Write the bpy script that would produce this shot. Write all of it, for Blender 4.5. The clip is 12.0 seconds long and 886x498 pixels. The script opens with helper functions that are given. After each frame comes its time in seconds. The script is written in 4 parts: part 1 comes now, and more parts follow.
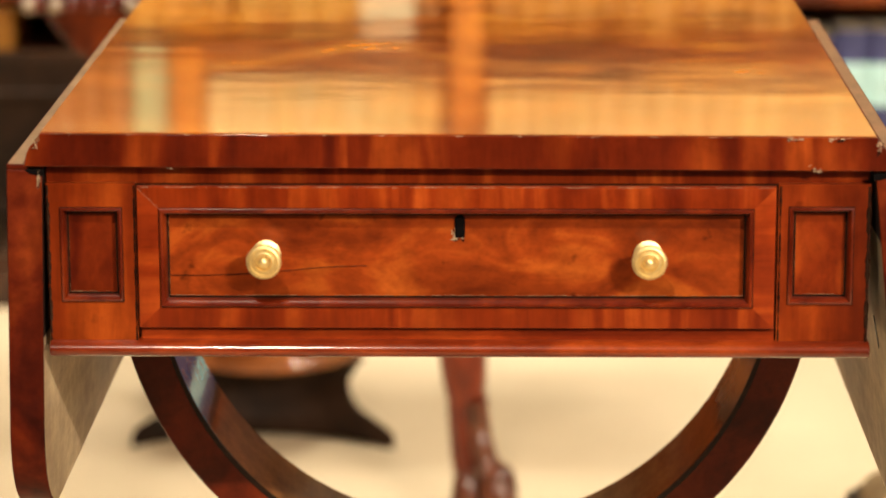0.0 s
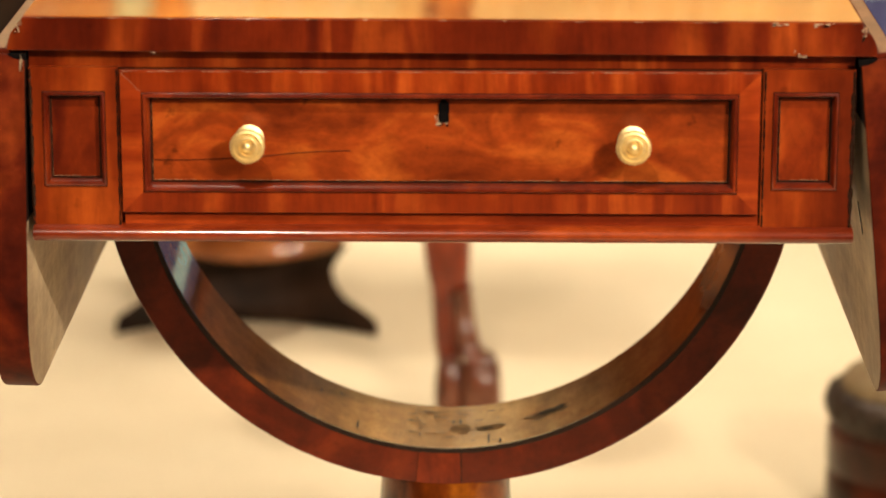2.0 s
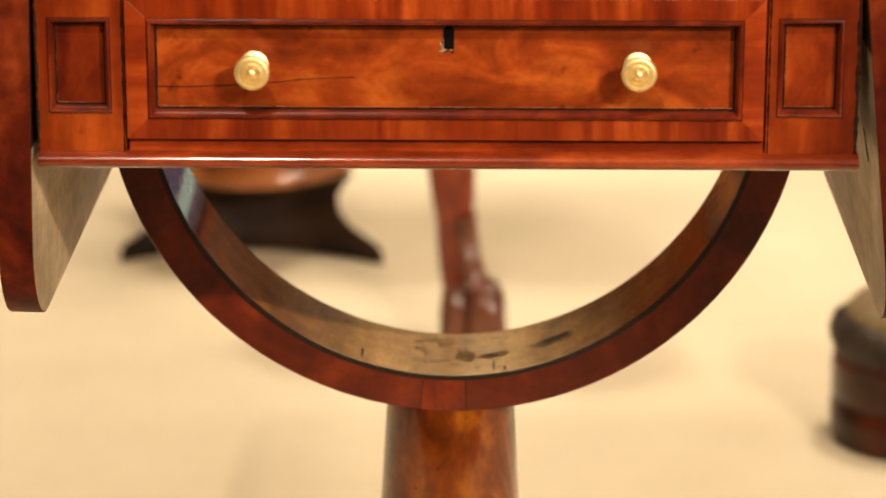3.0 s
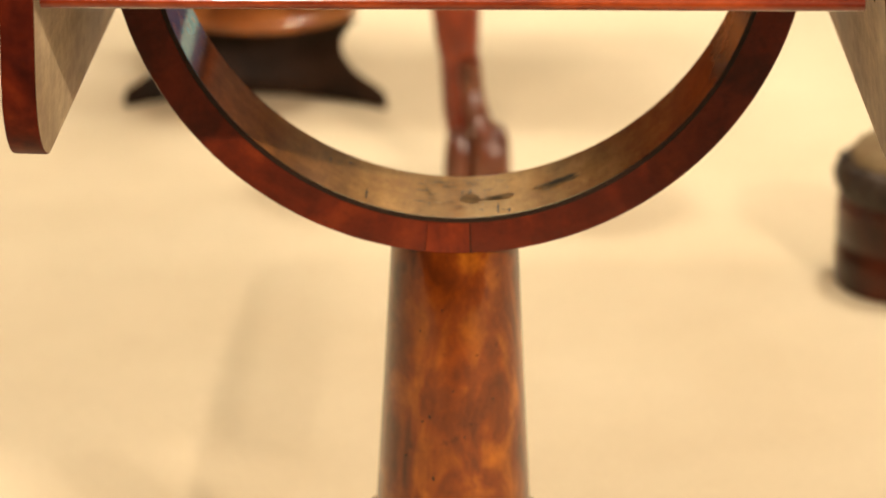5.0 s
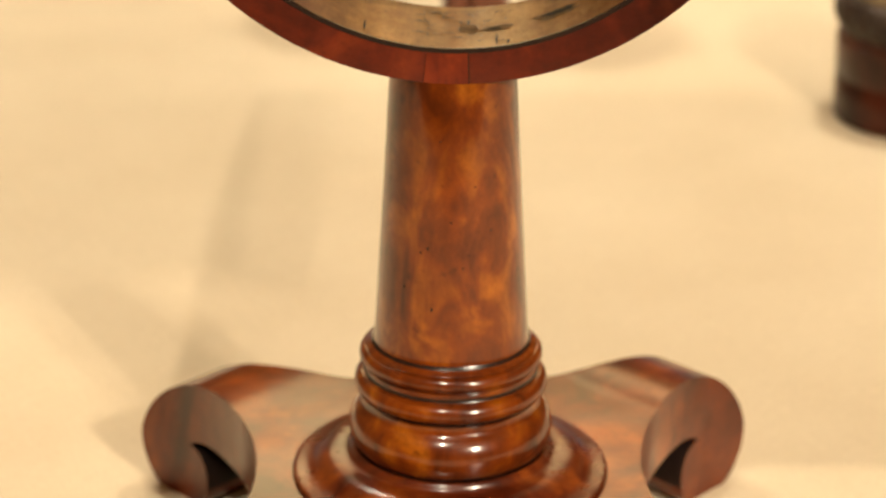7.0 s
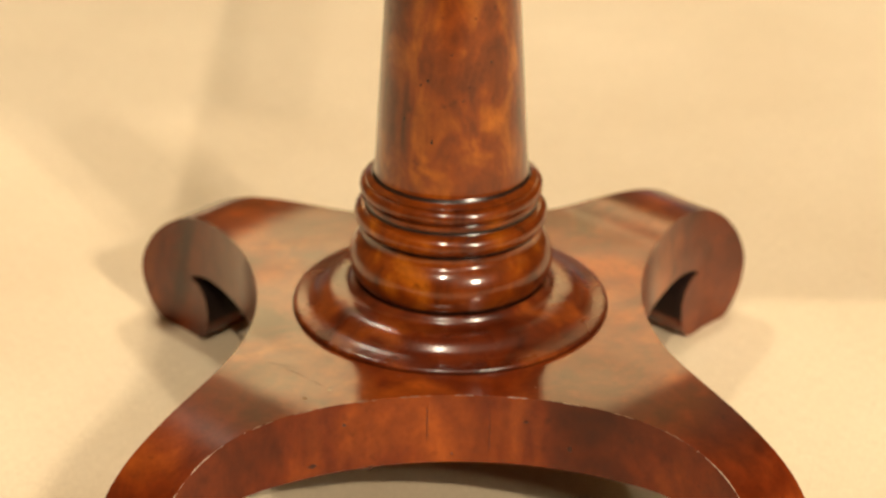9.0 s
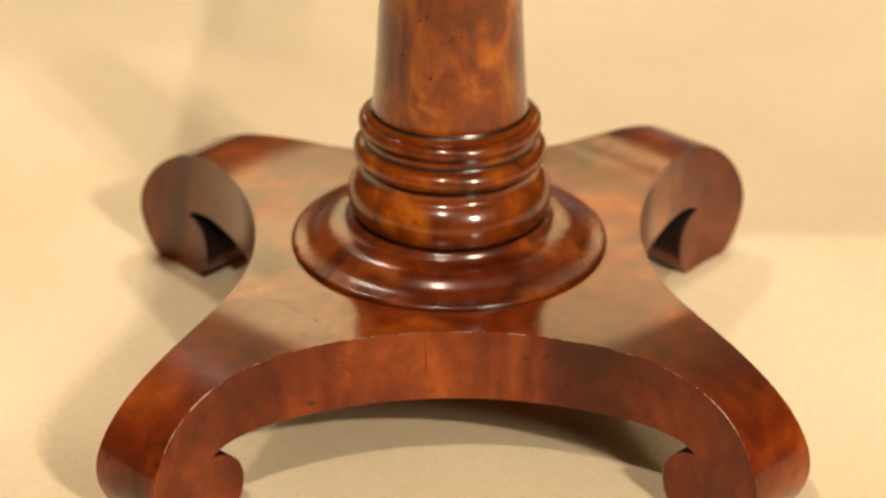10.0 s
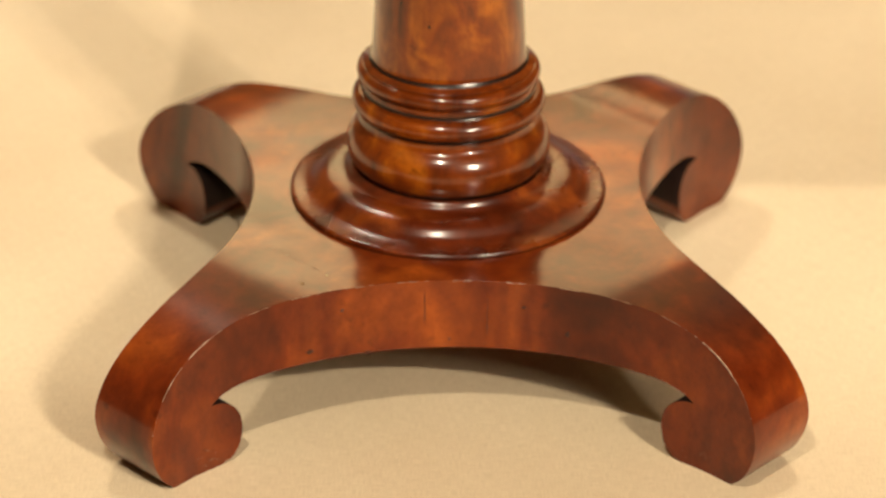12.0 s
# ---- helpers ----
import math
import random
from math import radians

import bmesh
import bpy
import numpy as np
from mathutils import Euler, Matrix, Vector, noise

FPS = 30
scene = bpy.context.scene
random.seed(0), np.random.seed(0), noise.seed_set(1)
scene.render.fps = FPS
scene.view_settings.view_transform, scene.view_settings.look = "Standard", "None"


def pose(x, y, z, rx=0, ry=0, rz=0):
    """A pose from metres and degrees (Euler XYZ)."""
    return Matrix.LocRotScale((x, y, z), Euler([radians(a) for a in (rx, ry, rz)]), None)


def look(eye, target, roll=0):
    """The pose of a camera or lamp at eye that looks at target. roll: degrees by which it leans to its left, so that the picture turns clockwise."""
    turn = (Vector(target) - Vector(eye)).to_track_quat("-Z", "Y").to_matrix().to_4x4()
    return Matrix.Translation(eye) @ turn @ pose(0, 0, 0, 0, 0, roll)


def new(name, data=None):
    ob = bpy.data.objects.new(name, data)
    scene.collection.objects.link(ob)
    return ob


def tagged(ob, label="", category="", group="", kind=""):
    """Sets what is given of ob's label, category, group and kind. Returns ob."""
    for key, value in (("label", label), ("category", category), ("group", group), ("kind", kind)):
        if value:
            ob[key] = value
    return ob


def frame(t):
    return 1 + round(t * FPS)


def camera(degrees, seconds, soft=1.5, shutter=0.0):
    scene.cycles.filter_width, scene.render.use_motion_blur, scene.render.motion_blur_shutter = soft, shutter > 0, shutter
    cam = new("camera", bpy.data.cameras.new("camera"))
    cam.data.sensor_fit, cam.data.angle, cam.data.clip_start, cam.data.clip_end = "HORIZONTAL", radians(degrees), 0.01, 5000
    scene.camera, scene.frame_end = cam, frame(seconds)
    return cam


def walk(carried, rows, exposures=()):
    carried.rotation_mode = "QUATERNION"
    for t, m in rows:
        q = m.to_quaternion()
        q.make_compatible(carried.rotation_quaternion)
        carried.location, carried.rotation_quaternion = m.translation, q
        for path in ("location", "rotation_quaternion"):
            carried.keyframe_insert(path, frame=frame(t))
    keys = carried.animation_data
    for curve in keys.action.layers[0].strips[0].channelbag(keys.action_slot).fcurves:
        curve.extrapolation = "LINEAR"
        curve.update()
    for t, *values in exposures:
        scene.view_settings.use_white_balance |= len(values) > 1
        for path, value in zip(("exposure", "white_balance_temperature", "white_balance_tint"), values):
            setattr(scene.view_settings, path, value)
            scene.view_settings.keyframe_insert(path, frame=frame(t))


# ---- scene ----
# ---------- camera and its walk ----------
cam = camera(16.632, 12.0)
cam.data.dof.use_dof = True
cam.data.dof.focus_distance = 1.70
cam.data.dof.aperture_fstop = 7.6
# seconds, x, y, z, yaw, pitch, lean
PATH = [
    (0, 0.0222, -1.5497, 1.0220, 1.100, -13.423, 0.100),
    (0.5, 0.0222, -1.5494, 1.0214, 1.057, -13.839, 0.190),
    (1, 0.0222, -1.5490, 1.0208, 0.947, -14.264, 0.260),
    (1.5, 0.0222, -1.5485, 1.0200, 0.818, -14.830, 0.278),
    (2, 0.0222, -1.5480, 1.0190, 0.777, -15.504, 0.290),
    (2.5, 0.0222, -1.5474, 1.0181, 0.816, -16.163, 0.293),
    (4.5, 0.0222, -1.5450, 1.0141, 0.945, -18.980, 0.249),
    (5, 0.0222, -1.5444, 1.0131, 0.940, -19.720, 0.249),
    (5.5, 0.0222, -1.5438, 1.0120, 0.906, -20.490, 0.305),
    (6, 0.0222, -1.5431, 1.0109, 0.878, -21.287, 0.320),
    (6.5, 0.0222, -1.5425, 1.0098, 0.875, -22.023, 0.337),
    (7, 0.0222, -1.5418, 1.0087, 0.887, -22.812, 0.370),
    (9, 0.0222, -1.5392, 1.0044, 0.871, -25.890, 0.379),
    (9.5, 0.0222, -1.5387, 1.0035, 0.881, -26.527, 0.354),
    (10, 0.0222, -1.5382, 1.0027, 0.837, -27.055, 0.327),
    (10.5, 0.0222, -1.5379, 1.0022, 0.783, -27.426, 0.310),
    (11, 0.0222, -1.5375, 1.0016, 0.737, -27.848, 0.317),
    (11.5, 0.0222, -1.5373, 1.0012, 0.725, -28.110, 0.360),
    (12, 0.0222, -1.5374, 1.0014, 0.804, -28.002, 0.380),
]
walk(cam, [(t, pose(x, y, z, 90 + pitch, 0, yaw) @ pose(0, 0, 0, 0, 0, lean)) for t, x, y, z, yaw, pitch, lean in PATH])

# ---------- light ----------
scene.view_settings.exposure = 0.0
world = bpy.data.worlds.new("shop_air")
world.use_nodes = True
world.node_tree.nodes["Background"].inputs[0].default_value = (1.0, 0.85, 0.62, 1)
world.node_tree.nodes["Background"].inputs[1].default_value = 0.01
scene.world = world
WARM, CREAMY = (1.0, 0.850, 0.648), (1.0, 0.89, 0.70)
CEILING = 2.6
PANEL_GLOW = 4.7
# place of each ceiling spotlight, the point it is turned to, its watts, the spread of its beam and its width
SPOTS = [
    ((1.78, -2.90, 2.50), (0.05, 0.2, 0.3), 49, 150, 0.07),
    ((2.03, -2.90, 2.50), (0.05, 0.2, 0.3), 49, 150, 0.07),
    ((-0.32, -1.47, 2.50), (0.0, 0.2, 0.4), 29, 150, 0.06),
    ((2.30, -3.60, 2.45), (0.2, 0.4, 0.3), 30, 150, 0.50),
    ((0.70, 1.50, 2.50), (0.60, 1.45, 0.0), 19, 130, 0.30),
    ((-0.85, 1.70, 2.50), (-0.70, 1.60, 0.0), 20, 130, 0.30),
    # unseen pair, added to brighten the cabinet mirrored in the tabletop
    ((-0.6, 2.0, 2.50), (-0.4, 3.1, 1.1), 14, 110, 0.12),
    ((1.0, 2.0, 2.50), (0.5, 3.1, 1.1), 19, 110, 0.12),
]


# ---------- materials ----------
def nodes(name):
    m = bpy.data.materials.new(name)
    m.use_nodes = True
    nt = m.node_tree
    return m, nt, nt.nodes["Principled BSDF"]


def node(nt, kind, **sets):
    n = nt.nodes.new(kind)
    for k, v in sets.items():
        n.inputs[k.replace("_", " ")].default_value = v
    return n


def coords(nt, scale=(1, 1, 1), turn=(0, 0, 0)):
    tc = nt.nodes.new("ShaderNodeTexCoord")
    mp = nt.nodes.new("ShaderNodeMapping")
    mp.inputs["Scale"].default_value = scale
    mp.inputs["Rotation"].default_value = [radians(a) for a in turn]
    nt.links.new(tc.outputs["Object"], mp.inputs["Vector"])
    return mp.outputs["Vector"]


def noise_at(nt, vec, scale, detail=4.0, rough=0.55, warp=0.0):
    n = node(nt, "ShaderNodeTexNoise", Scale=scale, Detail=detail, Roughness=rough, Distortion=warp)
    nt.links.new(vec, n.inputs["Vector"])
    return n.outputs["Fac"]


def ramp(nt, fac, stops):
    r = nt.nodes.new("ShaderNodeValToRGB")
    while len(r.color_ramp.elements) < len(stops):
        r.color_ramp.elements.new(0.5)
    for e, (p, c) in zip(r.color_ramp.elements, stops):
        e.position, e.color = p, (*c, 1)
    nt.links.new(fac, r.inputs["Fac"])
    return r.outputs["Color"]


def blend(nt, a, b, fac, mode="MIX"):
    m = nt.nodes.new("ShaderNodeMix")
    m.data_type, m.blend_type = "RGBA", mode
    for sock, v in ((m.inputs["Factor"], fac), (m.inputs["A"], a), (m.inputs["B"], b)):
        if hasattr(v, "is_linked"):
            nt.links.new(v, sock)
        elif isinstance(v, tuple):
            sock.default_value = (*v, 1)
        else:
            sock.default_value = v
    return m.outputs["Result"]


def bump(nt, bsdf, fac, strength, distance):
    b = node(nt, "ShaderNodeBump", Strength=strength, Distance=distance)
    nt.links.new(fac, b.inputs["Height"])
    nt.links.new(b.outputs["Normal"], bsdf.inputs["Normal"])
    return b


def wood(name, dark, mid, light, grain=(1, 1, 1), turn=(0, 0, 0), figure=9.0, streak=40.0, rough=0.3, coat=0.6, coat_rough=0.1,
         spots=0.25, wave=0.0, contrast=1.0, relief=0.12, shine=0.22, haze=0.0, clouds=0.75, lines=0.52):
    """Polished timber: soft figure, fine streaks along the grain, dark flecks and a lacquer coat."""
    m, nt, bsdf = nodes(name)
    dark, mid, light = [tuple(min(0.9, v * 1.17) for v in c) for c in (dark, mid, light)]
    vec = coords(nt, grain, turn)
    plain = coords(nt)
    big = noise_at(nt, vec, figure, 3.0, 0.55, 0.8)
    fine = noise_at(nt, vec, streak, 6.0, 0.6, 0.3)
    c1 = ramp(nt, big, [(0.5 - 0.2 / contrast, dark), (0.52, mid), (0.5 + 0.22 / contrast, light)])
    c2 = ramp(nt, fine, [(0.3, (0.55, 0.5, 0.5)), (0.6, (1, 1, 1))])
    col = blend(nt, c1, c2, lines, "MULTIPLY")
    fleck = ramp(nt, noise_at(nt, plain, 60.0, 3.0, 0.6), [(0.66, (1, 1, 1)), (0.74, (0.25, 0.2, 0.18))])
    col = blend(nt, col, fleck, spots, "MULTIPLY")
    cloud = ramp(nt, noise_at(nt, plain, 16.0, 4.0, 0.6), [(0.35, (0.55, 0.46, 0.42)), (0.62, (1, 1, 1))])
    col = blend(nt, col, cloud, clouds, "MULTIPLY")
    mottle = ramp(nt, noise_at(nt, plain, 55.0, 5.0, 0.7), [(0.40, (0.62, 0.52, 0.48)), (0.58, (1, 1, 1))])
    col = blend(nt, col, mottle, 0.45, "MULTIPLY")
    pores = ramp(nt, noise_at(nt, vec, streak * 3.5, 4.0, 0.65), [(0.36, (0.5, 0.42, 0.4)), (0.52, (1, 1, 1))])
    col = blend(nt, col, pores, 0.22, "MULTIPLY")
    nt.links.new(col, bsdf.inputs["Base Color"])
    rr = nt.nodes.new("ShaderNodeMapRange")
    rr.inputs["To Min"].default_value, rr.inputs["To Max"].default_value = rough - 0.06, rough + 0.1
    nt.links.new(noise_at(nt, plain, 25.0), rr.inputs["Value"])
    nt.links.new(rr.outputs["Result"], bsdf.inputs["Roughness"])
    bsdf.inputs["Specular IOR Level"].default_value = shine
    bsdf.inputs["Coat Weight"].default_value = coat
    bsdf.inputs["Coat Roughness"].default_value = coat_rough
    bsdf.inputs["Coat IOR"].default_value = 1.5
    if haze:        # a polish that is worn away in places
        hz = nt.nodes.new("ShaderNodeMapRange")
        hz.inputs["From Min"].default_value, hz.inputs["From Max"].default_value = 0.32, 0.62
        hz.inputs["To Min"].default_value, hz.inputs["To Max"].default_value = coat * (1 - haze), coat
        nt.links.new(noise_at(nt, coords(nt, (1.0, 1.0, 1.0), (0, 0, 35)), 14.0, 5.0, 0.65, 0.6), hz.inputs["Value"])
        nt.links.new(hz.outputs["Result"], bsdf.inputs["Coat Weight"])
    if relief:
        bump(nt, bsdf, fine, relief, 0.0006)
    if wave:
        w = node(nt, "ShaderNodeBump", Strength=1.0, Distance=wave)
        nt.links.new(noise_at(nt, coords(nt, (0.55, 1.3, 1)), 10.0, 2.0, 0.5), w.inputs["Height"])
        nt.links.new(w.outputs["Normal"], bsdf.inputs["Coat Normal"])
    return m


RED_D, RED_M, RED_L = (0.095, 0.008, 0.002), (0.235, 0.031, 0.006), (0.42, 0.078, 0.012)
MAHOGANY = wood("mahogany_flame", RED_D, RED_M, RED_L, (1.0, 1.0, 0.35), figure=26, streak=160)
BANDING = wood("mahogany_crossband", (0.085, 0.007, 0.002), (0.22, 0.027, 0.004), (0.45, 0.086, 0.012), (1.0, 1.0, 0.07), figure=46, streak=220, contrast=0.9, coat=0.7, coat_rough=0.10, shine=0.08, clouds=0.5, spots=0.2, lines=0.35)
TOP_EDGE = wood("mahogany_top_edge", (0.045, 0.004, 0.002), (0.135, 0.015, 0.003), (0.36, 0.066, 0.010), (1.0, 1.0, 0.12), figure=24, streak=200, contrast=1.15, coat=0.7, coat_rough=0.10, shine=0.08, clouds=0.7, spots=0.5, lines=0.25)
BANDING_SIDE = wood("mahogany_crossband_side", (0.095, 0.008, 0.002), (0.24, 0.030, 0.005), (0.45, 0.086, 0.012), (0.07, 1.0, 1.0), figure=42, streak=220, contrast=0.8, coat=0.7, coat_rough=0.10, shine=0.08, clouds=0.45, spots=0.15, lines=0.3)
TOP_WOOD = wood("mahogany_top", (0.11, 0.014, 0.001), (0.31, 0.074, 0.004), (0.55, 0.20, 0.012), (0.7, 1.0, 1.0), figure=10, streak=40, rough=0.45,
                coat=1.0, coat_rough=0.065, spots=0.3, wave=0.00024, relief=0.0, shine=0.0, contrast=1.05, lines=0.25)
FIGURED = wood("mahogany_plum_pudding", (0.095, 0.012, 0.002), (0.29, 0.046, 0.006), (0.52, 0.125, 0.016), (0.6, 1.0, 1.0), figure=34, streak=150, spots=0.8, shine=0.1, contrast=0.85, coat=0.55, coat_rough=0.24, clouds=0.8)
PANEL_WOOD = wood("mahogany_panel", (0.085, 0.008, 0.002), (0.21, 0.027, 0.004), (0.38, 0.068, 0.009), (1.0, 1.0, 0.5), figure=34, streak=140, spots=0.6, shine=0.1, coat_rough=0.2)
COLUMN_WOOD = wood("mahogany_column", (0.050, 0.008, 0.002), (0.185, 0.036, 0.002), (0.39, 0.116, 0.006), (1.2, 1.0, 0.6), figure=30, streak=120, spots=0.6, contrast=0.9, coat=1.0, coat_rough=0.14, shine=0.12, clouds=0.55)
DISC_WOOD = wood("mahogany_disc", (0.035, 0.005, 0.002), (0.11, 0.018, 0.003), (0.28, 0.066, 0.008), figure=20, streak=90, rough=0.26, spots=0.5, contrast=0.9, coat=1.0, coat_rough=0.2, shine=0.2, haze=0.4)
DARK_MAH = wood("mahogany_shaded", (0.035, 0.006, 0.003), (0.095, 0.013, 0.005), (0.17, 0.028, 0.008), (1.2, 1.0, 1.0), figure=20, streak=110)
ARCH_WOOD = wood("mahogany_arch", (0.05, 0.007, 0.003), (0.14, 0.018, 0.005), (0.25, 0.040, 0.009), (1.2, 1.0, 1.2), figure=16, streak=110, contrast=0.8, clouds=0.55)
BEAD_WOOD = wood("mahogany_bead", (0.05, 0.005, 0.002), (0.13, 0.014, 0.004), (0.25, 0.036, 0.006), (2.0, 1.0, 1.0), figure=16, streak=80, coat=1.0, coat_rough=0.15, shine=0.1)
MOULD_WOOD = wood("mahogany_moulding", (0.08, 0.008, 0.002), (0.19, 0.024, 0.005), (0.33, 0.052, 0.008), (0.5, 1.0, 1.0), figure=30, streak=120, coat=1.0, coat_rough=0.13, shine=0.1, clouds=0.5)
RAIL_WOOD = wood("mahogany_rail", (0.17, 0.018, 0.004), (0.30, 0.038, 0.006), (0.44, 0.075, 0.011), (0.5, 1.0, 2.0), figure=12, streak=80, coat=0.6, coat_rough=0.12, shine=0.08)
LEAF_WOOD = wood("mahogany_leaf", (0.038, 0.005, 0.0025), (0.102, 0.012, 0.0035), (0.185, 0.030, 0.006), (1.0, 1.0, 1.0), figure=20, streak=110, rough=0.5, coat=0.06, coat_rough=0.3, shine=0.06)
BASE_WOOD = wood("mahogany_base", (0.045, 0.006, 0.001), (0.140, 0.021, 0.003), (0.29, 0.062, 0.007), (1.0, 1.0, 0.55), figure=15, streak=90, rough=0.3, coat=0.82, coat_rough=0.13, spots=0.5, contrast=1.0, shine=0.08, haze=0.3, clouds=0.65)
# tan colour holds the reflection seen along the leaves' lips
LIP_WOOD = wood("leaf_lip_sheen", (0.11, 0.046, 0.018), (0.17, 0.076, 0.032), (0.23, 0.11, 0.05), (1.0, 0.3, 1.0), figure=20, streak=110, rough=0.5, coat=0.08, coat_rough=0.3, clouds=0.4)
STILE_WOOD = wood("mahogany_end_block", (0.070, 0.007, 0.002), (0.215, 0.029, 0.004), (0.42, 0.080, 0.010), (1.0, 1.0, 0.10), figure=30, streak=200, contrast=0.8, coat=0.7, coat_rough=0.10, shine=0.08, clouds=0.8, spots=0.4, lines=0.35)
# shade put into the colour: scroll hollows, base underside, gap behind the leaf
SHADE_WOOD = wood("wood_in_shade", (0.008, 0.004, 0.003), (0.016, 0.007, 0.005), (0.03, 0.012, 0.007), figure=18, streak=90, rough=0.7, coat=0.0)
INNER_WOOD = wood("mahogany_unpolished", (0.38, 0.29, 0.165), (0.54, 0.43, 0.265), (0.65, 0.535, 0.355), (1.0, 0.2, 1.0), figure=16, streak=120, rough=0.5, coat=0.25, coat_rough=0.35, spots=0.15)
RING_INNER = wood("mahogany_worn", (0.22, 0.095, 0.022), (0.46, 0.235, 0.066), (0.60, 0.345, 0.11), (1.0, 0.25, 1.0), figure=12, streak=120, rough=0.5, coat=0.4, coat_rough=0.26, spots=0.5, shine=0.05)



def keep_polish(m):
    """Leaves the arch's inner side rubbed bare along its foot, and red and glossy towards both ends."""
    nt = m.node_tree
    bsdf = nt.nodes["Principled BSDF"]
    vec = coords(nt)
    split = nt.nodes.new("ShaderNodeSeparateXYZ")
    nt.links.new(vec, split.inputs[0])
    edge = nt.nodes.new("ShaderNodeMath")
    edge.operation = "ADD"
    side = nt.nodes.new("ShaderNodeMath")
    side.operation = "ABSOLUTE"
    drift = nt.nodes.new("ShaderNodeMath")
    drift.operation = "MULTIPLY"
    drift.inputs[1].default_value = 0.06
    nt.links.new(noise_at(nt, vec, 18.0, 4.0, 0.6), drift.inputs[0])
    nt.links.new(split.outputs["X"], side.inputs[0])
    nt.links.new(side.outputs[0], edge.inputs[0])
    nt.links.new(drift.outputs[0], edge.inputs[1])
    kept = node(nt, "ShaderNodeMapRange")
    kept.inputs["From Min"].default_value, kept.inputs["From Max"].default_value = 0.115, 0.185
    nt.links.new(edge.outputs[0], kept.inputs["Value"])
    old = bsdf.inputs["Base Color"].links[0].from_socket
    tint = ramp(nt, kept.outputs["Result"], [(0.0, (1, 1, 1)), (1.0, (0.72, 0.42, 0.34))])
    nt.links.new(blend(nt, old, tint, 1.0, "MULTIPLY"), bsdf.inputs["Base Color"])
    for name, low, high in (("Coat Weight", 0.5, 1.0), ("Coat Roughness", 0.17, 0.07)):
        to = node(nt, "ShaderNodeMapRange")
        to.inputs["To Min"].default_value, to.inputs["To Max"].default_value = low, high
        nt.links.new(kept.outputs["Result"], to.inputs["Value"])
        nt.links.new(to.outputs["Result"], bsdf.inputs[name])


keep_polish(RING_INNER)
GLOOM_WOOD = wood("mahogany_dark", (0.02, 0.008, 0.005), (0.045, 0.016, 0.008), (0.08, 0.028, 0.012), figure=12, streak=60)
ORANGE_WOOD = wood("satinwood", (0.62, 0.22, 0.035), (0.8, 0.31, 0.05), (0.88, 0.38, 0.07), (1.0, 1.0, 0.3), figure=8, streak=60, coat=0.1, coat_rough=0.3)


def plain_material(name, colour, rough=0.5, metal=0.0, vary=0.15, scale=30.0, relief=0.0):
    m, nt, bsdf = nodes(name)
    vec = coords(nt)
    dark = tuple(c * (1 - vary) for c in colour)
    light = tuple(min(1.0, c * (1 + vary)) for c in colour)
    f = noise_at(nt, vec, scale, 5.0, 0.6)
    nt.links.new(ramp(nt, f, [(0.3, dark), (0.7, light)]), bsdf.inputs["Base Color"])
    bsdf.inputs["Roughness"].default_value = rough
    bsdf.inputs["Metallic"].default_value = metal
    if relief:
        bump(nt, bsdf, f, 0.4, relief)
    return m


BRASS = plain_material("gilt_brass", (0.92, 0.72, 0.36), 0.5, 1.0, 0.12, 300, 0.0002)
DULL_BRASS = plain_material("glint_brass", (0.42, 0.34, 0.27), 0.5, 1.0, 0.2, 300, 0.0002)
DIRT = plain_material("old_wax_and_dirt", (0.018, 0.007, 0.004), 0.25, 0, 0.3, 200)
BLACK = plain_material("hole_shade_black", (0.004, 0.003, 0.003), 1.0)
BLACK.node_tree.nodes["Principled BSDF"].inputs["Specular IOR Level"].default_value = 0.05
CHIP = plain_material("bare_chipped_veneer", (0.36, 0.25, 0.16), 0.45, 0, 0.5, 900)
KNOT = plain_material("dark_knot", (0.035, 0.008, 0.004), 0.35, 0, 0.5, 600)
EDGE = plain_material("rubbed_arris", (0.23, 0.13, 0.075), 0.3, 0, 0.5, 700)
# highlight colour for the front arrises
GLINT = plain_material("arris_glint", (0.42, 0.29, 0.19), 0.3, 0, 0.5, 700)
WAX = plain_material("dried_wax", (0.24, 0.13, 0.06), 0.4, 0, 0.5, 900)
# brown chosen dark so the unseen walls add less haze to the polish
WALL_PAINT = plain_material("brown_wall_paint", (0.26, 0.18, 0.11), 0.7, 0, 0.06, 5)
CEILING_PAINT = plain_material("white_ceiling_paint", (0.75, 0.7, 0.6), 0.8, 0, 0.04, 5)
DARK_FLOOR = plain_material("dark_unseen_floor", (0.09, 0.05, 0.03), 0.95, 0, 0.3, 200, 0.002)
METAL_WHITE = plain_material("white_enamel", (0.8, 0.78, 0.72), 0.4)


